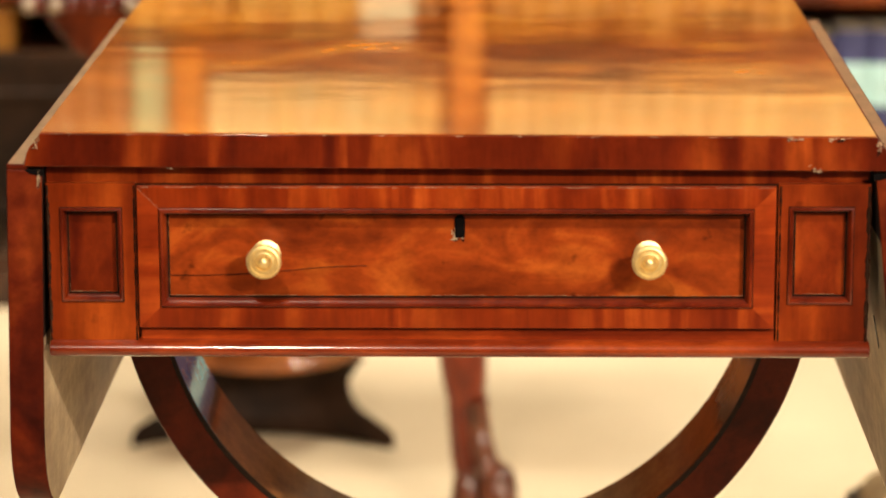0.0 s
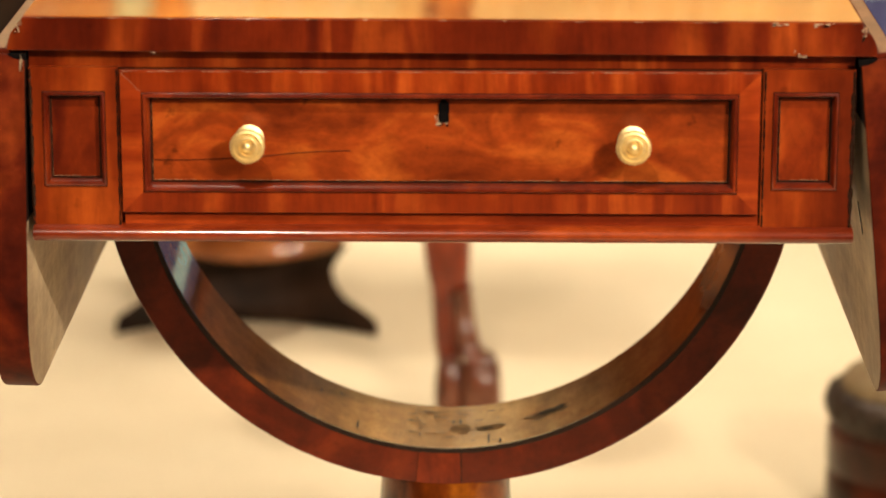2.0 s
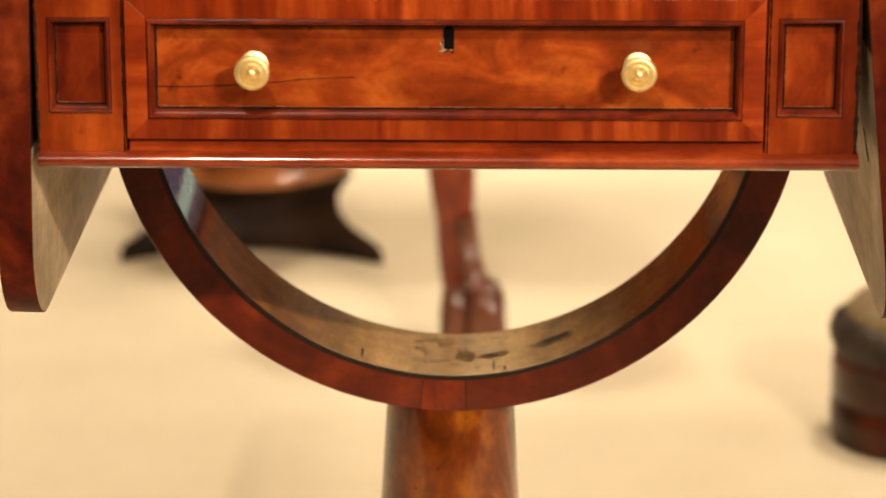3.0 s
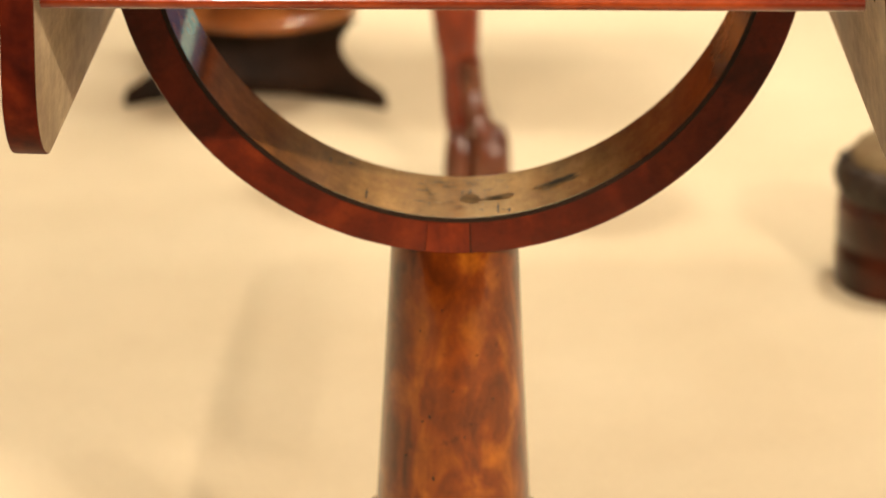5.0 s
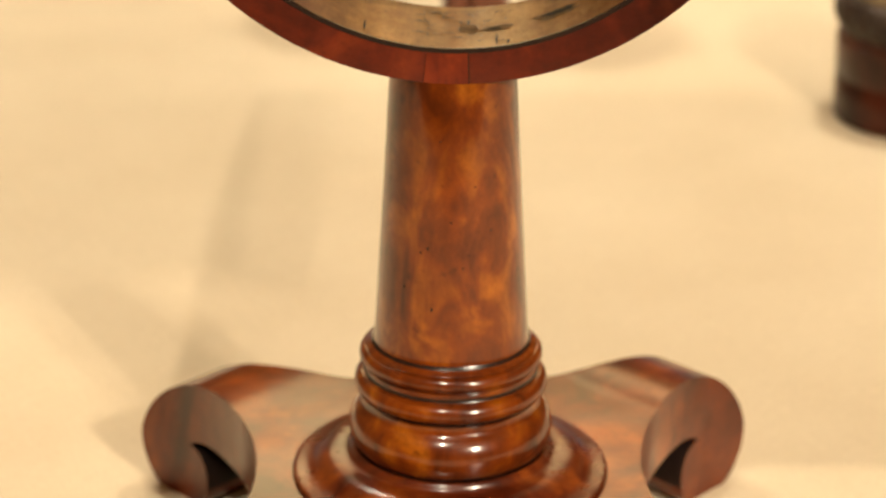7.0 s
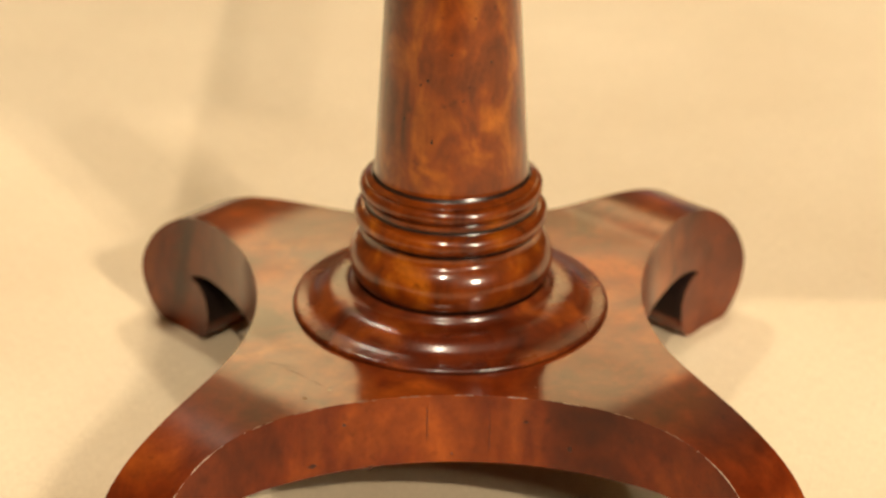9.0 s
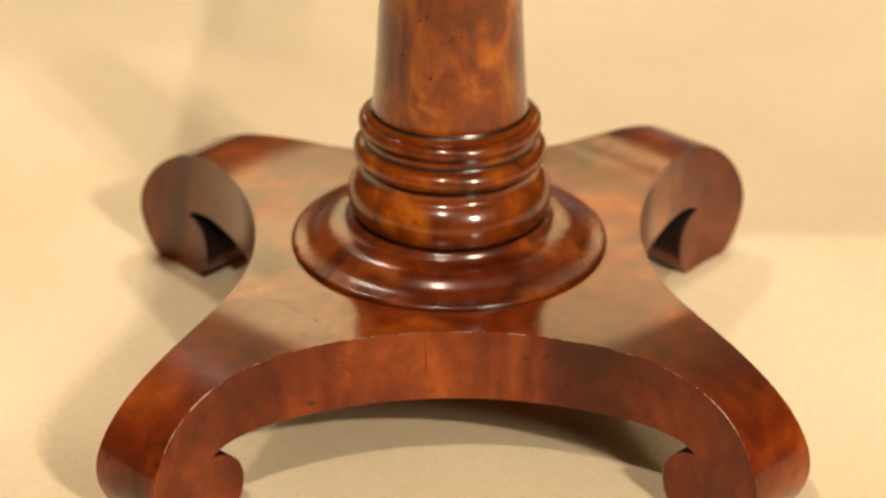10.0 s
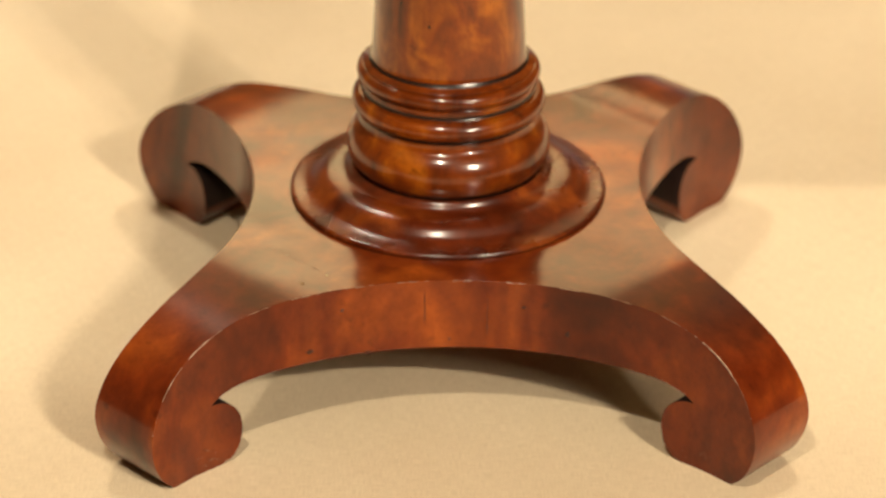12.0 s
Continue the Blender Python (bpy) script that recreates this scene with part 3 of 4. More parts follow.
for (x0, x1, z0, z1, y), seed in (((BX0 + 0.0045, BX1 - 0.0045, BZ0 + 0.0045, BZ1 - 0.0045, FIELD - 0.0006), 31), ((-0.2050, -0.1800, 0.6431, 0.6862, 0.0030), 32), ((0.1774, 0.2037, 0.6423, 0.6869, 0.0030), 33)):
    n = int((x1 - x0) / 0.001)
    worn("wax_line", [(x0 + (x1 - x0) * k / n, y - 0.0002, z0 + 0.0007) for k in range(n + 1)], 0.00020, seed, table, 0.85, WAX)
    n = int((z1 - z0) / 0.001)
    worn("wax_line", [(x0, y, z0 + (z1 - z0) * k / n) for k in range(n + 1)], 0.00014, seed + 5, table, 0.5, WAX)

# old dirt down the outer edges of the end blocks and in the drawer's corners
for x, seed, size in ((-0.2152, 61, 0.0014), (-0.1698, 62, 0.0008), (0.1690, 63, 0.0008), (0.2152, 64, 0.0016)):
    worn("dirt_line", [(x, -0.0012, 0.6175 + 0.0845 * k / 90) for k in range(91)], size, seed, table, 1.3, DIRT)

for x, z, w, h, seed in ((-0.2189, 0.7046, 0.0014, 0.012, 51), (-0.2205, 0.7241, 0.0024, 0.004, 52), (0.2192, 0.7245, 0.003, 0.006, 53)):
    chip_mark(x, z, w, h, seed, -0.0062 if seed > 51 else -0.0052, table)

# the frieze has sagged a little out of level with the top
SAG = Matrix.Translation((-0.10, 0, 0.66)) @ pose(0, 0, 0, 0, -0.26, 0) @ Matrix.Translation((0.10, 0, -0.66))
for ob in table.children:
    if ob.name.split(".")[0] in ("frieze", "stile", "drawer", "base_moulding", "dirt_line", "wax_line"):
        ob.matrix_basis = SAG @ ob.matrix_basis

# arch: a half ring, polished face, worn inner side
RX, RZ, RO, RI, RD, RY0, RY1 = 0.0016, 0.6075, 0.2090, 0.1834, 0.1862, 0.2065, 0.2890     # RI, RD: inner half width and depth


def half_ring():
    bm = bmesh.new()
    n = 64
    secs = []
    for k in range(n + 1):
        a = math.pi + math.pi * k / n
        c, s = math.cos(a), math.sin(a)
        secs.append([bm.verts.new((RX + r * c, y, RZ + d * s)) for r, d, y in ((RO, RO, RY0), (RI, RD, RY0), (RI, RD, RY1), (RO, RO, RY1))])
    for a, b in zip(secs, secs[1:]):
        for k in range(4):
            j = (k + 1) % 4
            f = bm.faces.new((a[k], a[j], b[j], b[k]))
            f.material_index = 1 if k == 1 else 0
    bm.faces.new(secs[0])
    bm.faces.new(secs[-1][::-1])
    return bm


part("arch", half_ring(), [ARCH_WOOD, RING_INNER], table, "half-round mahogany arch, its inner side worn and stained", bevel=0.001)

def arc_band(in0, in1, y0, y1, a0=180, a1=360, n=60):
    """A band on the arch's face, from in0 to in1 outside its inner edge."""
    bm = bmesh.new()
    secs = []
    for k in range(n + 1):
        a = radians(a0 + (a1 - a0) * k / n)
        secs.append([bm.verts.new((RX + (RI + r) * math.cos(a), y, RZ + (RD + r) * math.sin(a))) for r, y in ((in1, y0), (in0, y0), (in0, y1), (in1, y1))])
    for a, b in zip(secs, secs[1:]):
        for k in range(4):
            bm.faces.new((a[k], a[(k + 1) % 4], b[(k + 1) % 4], b[k]))
    bm.faces.new(secs[0])
    bm.faces.new(secs[-1][::-1])
    return bm


arch = [c for c in table.children if c.name.startswith("arch")][0]
part("dirt_line", arc_band(-0.0003, 0.0027, RY0 - 0.0004, RY0 + 0.0016), DIRT, arch)


def arch_floor(x):
    return RZ - RD * math.sqrt(1 - ((x - RX) / RI) ** 2)


def stain(x, y, w, d, seed, material, lift=0.0007):
    """An irregular stain lying on the inner side of the arch."""
    r = random.Random(seed)
    n = 18
    bm = bmesh.new()
    rim = []
    for k in range(n):
        a = 2 * math.pi * k / n
        px, py = x + w / 2 * math.cos(a) * r.uniform(0.55, 1.1), y + d / 2 * math.sin(a) * r.uniform(0.55, 1.1)
        rim.append(bm.verts.new((px, py, arch_floor(px) + lift)))
    mid = bm.verts.new((x, y, arch_floor(x) + lift))
    for k in range(n):
        bm.faces.new((rim[k], rim[(k + 1) % n], mid))
    part("stain", bm, material, arch)


STAIN = plain_material("ink_stain", (0.022, 0.018, 0.012), 0.75, 0, 0.5, 150)
SMUDGE = plain_material("brown_scuff", (0.20, 0.115, 0.045), 0.7, 0, 0.5, 150)
stain(0.066, 0.246, 0.024, 0.012, 1, STAIN)
stain(0.063, 0.244, 0.030, 0.017, 2, SMUDGE, 0.0003)
stain(0.010, 0.244, 0.016, 0.022, 3, SMUDGE, 0.0003)
stain(0.026, 0.242, 0.024, 0.013, 5, SMUDGE, 0.0003)
stain(0.026, 0.240, 0.010, 0.005, 4, STAIN)
scuff = random.Random(12)
for i in range(34):
    x, y = scuff.uniform(-0.022, 0.034), scuff.uniform(0.216, 0.278)
    long, thin = scuff.uniform(0.003, 0.011), scuff.uniform(0.0008, 0.0022)
    stain(x, y, *((long, thin) if scuff.random() < 0.55 else (thin * 0.7, long * 1.3)), 40 + i, STAIN if scuff.random() < 0.6 else SMUDGE)
for i, (x, y, w, d) in enumerate([(-0.054, 0.224, 0.0012, 0.022), (0.027, 0.220, 0.0012, 0.024), (0.034, 0.213, 0.002, 0.008), (-0.066, 0.272, 0.003, 0.004), (-0.078, 0.262, 0.001, 0.010), (-0.008, 0.274, 0.022, 0.0015), (0.012, 0.277, 0.018, 0.0012)]):
    stain(x, y, w, d, 90 + i, STAIN)
part("veneer_patch", arc_band(0.0012, RO - RD - 0.0004, RY0 - 0.0002, RY0 + 0.001, 264.6, 272.4, 8), MAHOGANY, arch, "paler patch of mahogany veneer")
part("seam", arc_band(0.001, RO - RD - 0.0005, RY0 - 0.0003, RY0 + 0.001, 272.4, 272.6, 1), DIRT, arch)
part("seam", arc_band(0.001, RO - RD - 0.0005, RY0 - 0.0003, RY0 + 0.001, 264.6, 264.68, 1), DIRT, arch)

# turned column
col = [(0.0390, 0.4030), (0.0397, 0.3985), (0.0403, 0.388), (0.0417, 0.360), (0.0441, 0.315), (0.0465, 0.272), (0.0488, 0.232), (0.0496, 0.2180), (0.0500, 0.2150), (0.0508, 0.2132), (0.0524, 0.2114), (0.0546, 0.2104), (0.0553, 0.2096)]
col += torus_arc(0.0540, 0.2038, 0.0052, 0.0054, 10)
col += [(0.0556, 0.1984), (0.0561, 0.1978), (0.0562, 0.1950), (0.0558, 0.1940), (0.0557, 0.1930), (0.0562, 0.1921), (0.0572, 0.1916)]
col += torus_arc(0.0560, 0.1846, 0.0067, 0.0068, 10)
col += [(0.0577, 0.1776), (0.0571, 0.1766), (0.0567, 0.1748), (0.0568, 0.1724), (0.0574, 0.1703)]
col += [(0.0469 + 0.0195 * math.cos(radians(a)), 0.1530 + 0.0195 * math.sin(radians(a))) for a in range(55, -42, -6)]
col += [(0.0572, 0.1400), (0.0566, 0.1394), (0.0566, 0.1380)]
disc = [(0.0560, 0.1388), (0.0625, 0.1386), (0.0643, 0.1376), (0.0650, 0.1360), (0.0660, 0.1346), (0.0680, 0.1336), (0.0705, 0.1333), (0.0740, 0.1332), (0.0775, 0.1328), (0.0808, 0.1318), (0.0835, 0.1302), (0.0856, 0.1283),
        (0.0872, 0.1263), (0.0890, 0.1246), (0.0915, 0.1233), (0.0945, 0.1224), (0.0975, 0.1218), (0.1000, 0.1214), (0.1020, 0.1211), (0.1032, 0.1203), (0.1035, 0.1191), (0.1030, 0.1176)]
part("base_disc", lathe(disc, 72, centre=(0.0002, YC)), DISC_WOOD, table, "moulded dark mahogany disc under the column", smooth=50)
shaft = lathe(col, 72, centre=(0.0002, YC))
for v in shaft.verts:       # its head is cut flush with the arch
    if v.co.z > 0.396:
        v.co.y = max(v.co.y, RY0 + 0.0006)
part("column", shaft, COLUMN_WOOD, table, "tapered turned mahogany column with ringed foot", smooth=50)

column = [c for c in table.children if c.name.startswith("column")][0]
# dirt in the grooves; the third ring also paints the neck's shade
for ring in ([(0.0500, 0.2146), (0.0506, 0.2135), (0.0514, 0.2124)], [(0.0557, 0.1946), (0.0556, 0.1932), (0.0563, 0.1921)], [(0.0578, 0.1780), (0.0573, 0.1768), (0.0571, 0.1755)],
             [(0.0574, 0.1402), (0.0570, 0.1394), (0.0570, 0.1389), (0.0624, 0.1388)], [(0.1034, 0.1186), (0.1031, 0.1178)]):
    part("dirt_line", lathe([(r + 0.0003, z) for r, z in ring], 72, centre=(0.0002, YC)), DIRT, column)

# small dark knots in its veneer
for i, (x, z, w) in enumerate([(-0.0292, 0.2643, 0.0012), (-0.0115, 0.2522, 0.0014), (-0.0145, 0.2925, 0.0011), (-0.0203, 0.348, 0.0007), (0.0005, 0.3106, 0.0007), (0.015, 0.3334, 0.0007), (-0.0187, 0.289, 0.0009), (0.0078, 0.2802, 0.0007), (-0.0068, 0.363, 0.0007), (0.0252, 0.3033, 0.0009)]):
    r = 0.0496 - (z - 0.2175) * 0.0572
    y = YC - math.sqrt(r * r - x * x)
    bits = random.Random(200 + i)
    outline = [(w * math.cos(2 * math.pi * a / 8) * bits.uniform(0.4, 1.1), w * math.sin(2 * math.pi * a / 8) * bits.uniform(0.5, 1.3)) for a in range(8)]
    part("knot", prism(outline, lambda p, e: (x + p[0], y + p[0] * x / (YC - y) + 0.0004 - 0.0008 * e, z + p[1])), DIRT, column)

# a short split down the side of its head
split_bm = bmesh.new()
rows_ = []
for k in range(9):
    z = 0.352 + 0.0052 * k
    r = 0.0496 - (z - 0.2175) * 0.0572 + 0.0003
    half = 0.4 + 1.6 * k / 8 + 0.4 * math.sin(5 * k)
    rows_.append([split_bm.verts.new((0.0002 + r * math.sin(radians(a)), YC - r * math.cos(radians(a)), z)) for a in (70 - half, 70 + half)])
for a, b in zip(rows_, rows_[1:]):
    split_bm.faces.new((a[0], a[1], b[1], b[0]))
part("split", split_bm, DIRT, column)

# quadriform base
SIDE_MIN, SIDE_R, BASE_TOP, BASE_UNDER = 0.127, 0.22, 0.1178, 0.0702


BROADER = {(2, -1): 0.0024, (3, 1): 0.0024, (0, 1): 0.0028}     # arms are not quite even


HIGHER = {0: 0.0075}        # one foot is rolled fuller than the rest


def half_width(s, q=0, sign=-1):
    """Half the width of arm q, on the side of that sign, at the distance s from the middle along the diagonal."""
    if s <= SIDE_MIN / math.sqrt(2):
        return s
    c, lo, hi = SIDE_MIN + SIDE_R, 0.0, s
    for _ in range(40):
        w = (lo + hi) / 2
        u, v = (s - w) / math.sqrt(2), (s + w) / math.sqrt(2)
        if math.hypot(u, v - c) > SIDE_R:
            lo = w
        else:
            hi = w
    w = (lo + hi) / 2
    k = min(max((s - 0.17) / 0.1, 0.0), 1.0)      # the arms slim towards their feet
    return w + (BROADER.get((q, sign), 0.0) - 0.0032) * k * k * (3 - 2 * k)


HEAD = [(0.165, 0.1178), (0.176, 0.1176), (0.187, 0.1170), (0.197, 0.1160), (0.208, 0.1144), (0.220, 0.1118), (0.231, 0.1083), (0.243, 0.1032), (0.254, 0.0970), (0.2635, 0.0895), (0.2715, 0.0808), (0.2775, 0.0712), (0.2815, 0.0610),
        (0.2826, 0.0510), (0.2810, 0.0410), (0.2775, 0.0320), (0.2728, 0.0243), (0.2670, 0.0185), (0.2625, 0.0161), (0.2480, SOLE), (0.2320, SOLE), (0.2245, 0.0164), (0.2180, 0.0192),
        (0.2135, 0.0250), (0.2112, 0.0325), (0.2106, 0.0400), (0.2118, 0.0472), (0.2152, 0.0535), (0.2205, 0.0580), (0.2262, 0.0602), (0.2325, 0.0608),
        (0.2265, 0.0646), (0.2190, 0.0672), (0.2110, 0.0688), (0.2030, 0.0697), (0.190, 0.0702), (0.165, 0.0702)]


def eased(points, n=3):
    """A smooth curve through the points."""
    out = []
    for i in range(len(points) - 1):
        p0, p1, p2, p3 = points[max(i - 1, 0)], points[i], points[i + 1], points[min(i + 2, len(points) - 1)]
        for j in range(n):
            t = j / n
            out.append(tuple(0.5 * (2 * c1 + (c2 - c0) * t + (2 * c0 - 5 * c1 + 4 * c2 - c3) * t * t + (3 * c1 - c0 - 3 * c2 + c3) * t ** 3) for c0, c1, c2, c3 in zip(p0, p1, p2, p3)))
    return out + [points[-1]]


TIP = HEAD.index((0.2325, 0.0608))
SCROLL = eased(HEAD[:TIP + 1]) + eased(HEAD[TIP:])[1:]


def base():
    bm = bmesh.new()
    s0 = SIDE_MIN / math.sqrt(2)
    ss = [s0 + (0.165 - s0) * k / 12 for k in range(13)]
    for q in range(4):
        a = radians(45 + 90 * q)
        d, e = Vector((math.cos(a), math.sin(a))), Vector((-math.sin(a), math.cos(a)))

        def at(s, sign, z):
            p = d * s + e * (sign * half_width(s, q, sign))
            k = min(max((s - 0.16) / 0.09, 0.0), 1.0) * max(0.0, z - SOLE) / (BASE_TOP - SOLE)
            return bm.verts.new((p.x, p.y + YC, z + HIGHER.get(q, 0.0) * k))

        # flat slab of the arm
        rows = [[at(s, -1, BASE_TOP), at(s, 1, BASE_TOP), at(s, 1, BASE_UNDER), at(s, -1, BASE_UNDER)] for s in ss]
        for r0, r1 in zip(rows, rows[1:]):
            for k in range(4):
                j = (k + 1) % 4
                f = bm.faces.new((r0[k], r0[j], r1[j], r1[k]))
                # underside painted in the shade colour
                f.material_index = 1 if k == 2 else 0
        o_t, o_b = bm.verts.new((0, YC, BASE_TOP)), bm.verts.new((0, YC, BASE_UNDER))
        bm.faces.new((o_t, rows[0][0], rows[0][1]))
        bm.faces.new((o_b, rows[0][2], rows[0][3]))
        # scrolled end
        head = [(p[0], BASE_TOP if i == 0 else BASE_UNDER if i == len(SCROLL) - 1 else p[1]) for i, p in enumerate(SCROLL)]
        left = [at(s, -1, z) for s, z in head]
        right = [at(s, 1, z) for s, z in head]
        for k in range(len(head) - 1):
            f = bm.faces.new((left[k], left[k + 1], right[k + 1], right[k]))
            # inside of the scroll is painted dark, as its shade
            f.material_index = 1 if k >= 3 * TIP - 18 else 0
        bm.faces.new(left)
        bm.faces.new(right[::-1])
    bmesh.ops.remove_doubles(bm, verts=bm.verts, dist=2e-5)
    bmesh.ops.triangulate(bm, faces=[f for f in bm.faces if len(f.verts) > 6])
    return bm


part("base", base(), [BASE_WOOD, SHADE_WOOD], table, "four-armed mahogany platform base with scrolled feet", bevel=0.0019, smooth=35)


def arm_point(q, s, sign, z):
    a = radians(45 + 90 * q)
    w = sign * half_width(s, q, sign)
    return (math.cos(a) * s - math.sin(a) * w, math.sin(a) * s + math.cos(a) * w + YC, z)


BASE_TURN = Matrix.Translation((-0.0003, YC, 0)) @ pose(0, 0, 0, 0, 0, 2.1) @ Matrix.Diagonal((1, 1.0175, 1, 1)) @ Matrix.Translation((0, -YC, 0))
base_ob = [c for c in table.children if c.name.startswith("base") and "moulding" not in c.name][0]
base_ob.matrix_basis = BASE_TURN
top_line = [(0.0905 + 0.0745 * k / 90, BASE_TOP) for k in range(91)] + eased(HEAD[:13], 8)[1:]
# rubbed arrises, with the light their bevels catch painted in
for q, sign, seed in ((2, 1, 3), (3, -1, 4), (2, -1, 5), (3, 1, 6), (1, 1, 7)):
    worn("worn_edge", [arm_point(q, s_, sign, z_ - 0.0002) for s_, z_ in top_line], 0.0004, seed, base_ob, 0.6, EDGE)


def base_mark(u, z, w, h, seed):
    """A dark knot or old scratch on the curved front side of the base."""
    y = YC - (SIDE_MIN + SIDE_R - math.sqrt(SIDE_R ** 2 - u * u))
    r = random.Random(seed)
    pts = [(w / 2 * math.cos(a) * r.uniform(0.6, 1.1), h / 2 * math.sin(a) * r.uniform(0.6, 1.1)) for a in [2 * math.pi * k / 10 for k in range(10)]]
    part("knot", prism(pts, lambda p, e: (u + p[0], y + 0.0006 - 0.0011 * e - 0.9 * abs(u) / SIDE_R * math.copysign(p[0], u * p[0] or 1), z + p[1])), KNOT, base_ob)


for i, (u, z, w, h) in enumerate([(-0.0165, 0.098, 0.0006, 0.026), (0.0225, 0.092, 0.0004, 0.034), (-0.088, 0.078, 0.005, 0.003), (0.072, 0.086, 0.003, 0.0045), (-0.052, 0.070, 0.006, 0.0025), (-0.068, 0.103, 0.003, 0.0018),
                                  (-0.001, 0.076, 0.0015, 0.002), (0.045, 0.101, 0.004, 0.0015)]):
    base_mark(u, z, w, h, 60 + i)


# scratches, bruises and bare corners on the upper side of the base
SCRATCHES = [((-0.1094, 0.1553), (-0.0828, 0.1286))]
SCRATCHES.append(((-0.118, 0.158), (-0.098, 0.152)))
bits = random.Random(9)
for (x0, y0), (x1, y1) in SCRATCHES:
    bm = bmesh.new()
    for i in range(14):
        if bits.random() < 0.3:
            continue
        a, c = i / 14, (i + bits.uniform(0.4, 1.0)) / 14
        px, py, qx, qy = x0 + (x1 - x0) * a, y0 + (y1 - y0) * a, x0 + (x1 - x0) * c, y0 + (y1 - y0) * c
        prism([(px, py - 0.0002), (qx, qy - 0.0002), (qx, qy + 0.0002), (px, py + 0.0002)], lambda p, e: (p[0], p[1], BASE_TOP - 0.0002 + 0.0004 * e), bm)
    part("scratch", bm, KNOT, base_ob)
for x, y, r in ((-0.0925, 0.1118, 0.0016), (-0.0773, 0.1219, 0.0008), (0.0512, 0.1241, 0.0007)):
    bm = bmesh.new()
    bmesh.ops.create_icosphere(bm, subdivisions=2, radius=r)
    for v in bm.verts:
        v.co = Vector((x + v.co.x, y + v.co.y, BASE_TOP + 0.35 * v.co.z))
    part("bump", bm, WAX, base_ob)
for q, sign, seed, s0, s1 in ((2, 1, 71, 0.222, 0.272), (3, -1, 72, 0.226, 0.268)):
    worn("worn_edge", [arm_point(q, s_, sign, z_ - 0.0001) for s_, z_ in top_line if s0 < s_ < s1], 0.0010, seed, base_ob, 0.8, CHIP)

# scuffed lower edges of the feet
sole_line = eased(HEAD[17:26], 6)
for q, sign, seed in ((2, 1, 81), (3, -1, 82), (1, 1, 83), (0, -1, 84)):
    worn("scuff", [arm_point(q, s_, sign, z_ + 0.0008) for s_, z_ in sole_line], 0.0006, seed, base_ob, 0.5, EDGE)
for q, sign, seed in ((2, 1, 85), (3, -1, 86)):
    spots = random.Random(seed)
    bm = bmesh.new()
    for i in range(12):
        s_, z_ = spots.uniform(0.222, 0.262), spots.uniform(0.0185, 0.030)
        a, c = arm_point(q, s_, sign, z_), arm_point(q, s_ + spots.uniform(0.0008, 0.0035), sign, z_ + spots.uniform(-0.002, 0.002))
        h = spots.uniform(0.00015, 0.0004)
        ring = [bm.verts.new(Vector(p) + Vector((0, dy, dz))) for p in (a, c) for dy, dz in ((-0.0003, 0), (0.0004, h), (0.0004, -h))]
        for f in ((0, 1, 4, 3), (1, 2, 5, 4), (2, 0, 3, 5), (0, 2, 1), (3, 4, 5)):
            bm.faces.new([ring[k] for k in f])
    tagged(part("scuff", bm, EDGE, base_ob), kind="stuff")

# a dark split in the bare side of the standing-off leaf
split = prism([(0.062, -0.096), (0.058, -0.101), (0.047, -0.111), (0.046, -0.109), (0.053, -0.102), (0.060, -0.096)], lambda p, e: (0.0006 - 0.0012 * e, p[0], p[1]))
part("split", split, DIRT, leaf_right)

MATT_DARK = wood("old_dark_wood", (0.012, 0.006, 0.003), (0.027, 0.012, 0.006), (0.045, 0.021, 0.010), figure=12, streak=60, rough=0.65, coat=0.0)


# ---------- slender stand behind the table ----------
def swept(points, bm=None, seg=12):
    """A tapering limb through (x, y, z, half width, half depth) stations."""
    bm = bm or bmesh.new()
    rings = []
    for x, y, z, w, d in points:
        rings.append([bm.verts.new((x + w * math.copysign(abs(math.cos(a)) ** 0.7, math.cos(a)), y + d * math.copysign(abs(math.sin(a)) ** 0.7, math.sin(a)), z)) for a in [2 * math.pi * k / seg for k in range(seg)]])
    for a, b in zip(rings, rings[1:]):
        for k in range(seg):
            j = (k + 1) % seg
            bm.faces.new((a[k], a[j], b[j], b[k]))
    bm.faces.new(rings[0])
    bm.faces.new(rings[-1][::-1])
    return bm


STAND_FOOT = wood("worn_carved_mahogany", (0.07, 0.021, 0.010), (0.16, 0.052, 0.026), (0.26, 0.095, 0.05), figure=20, streak=90, coat=0.5, coat_rough=0.22)


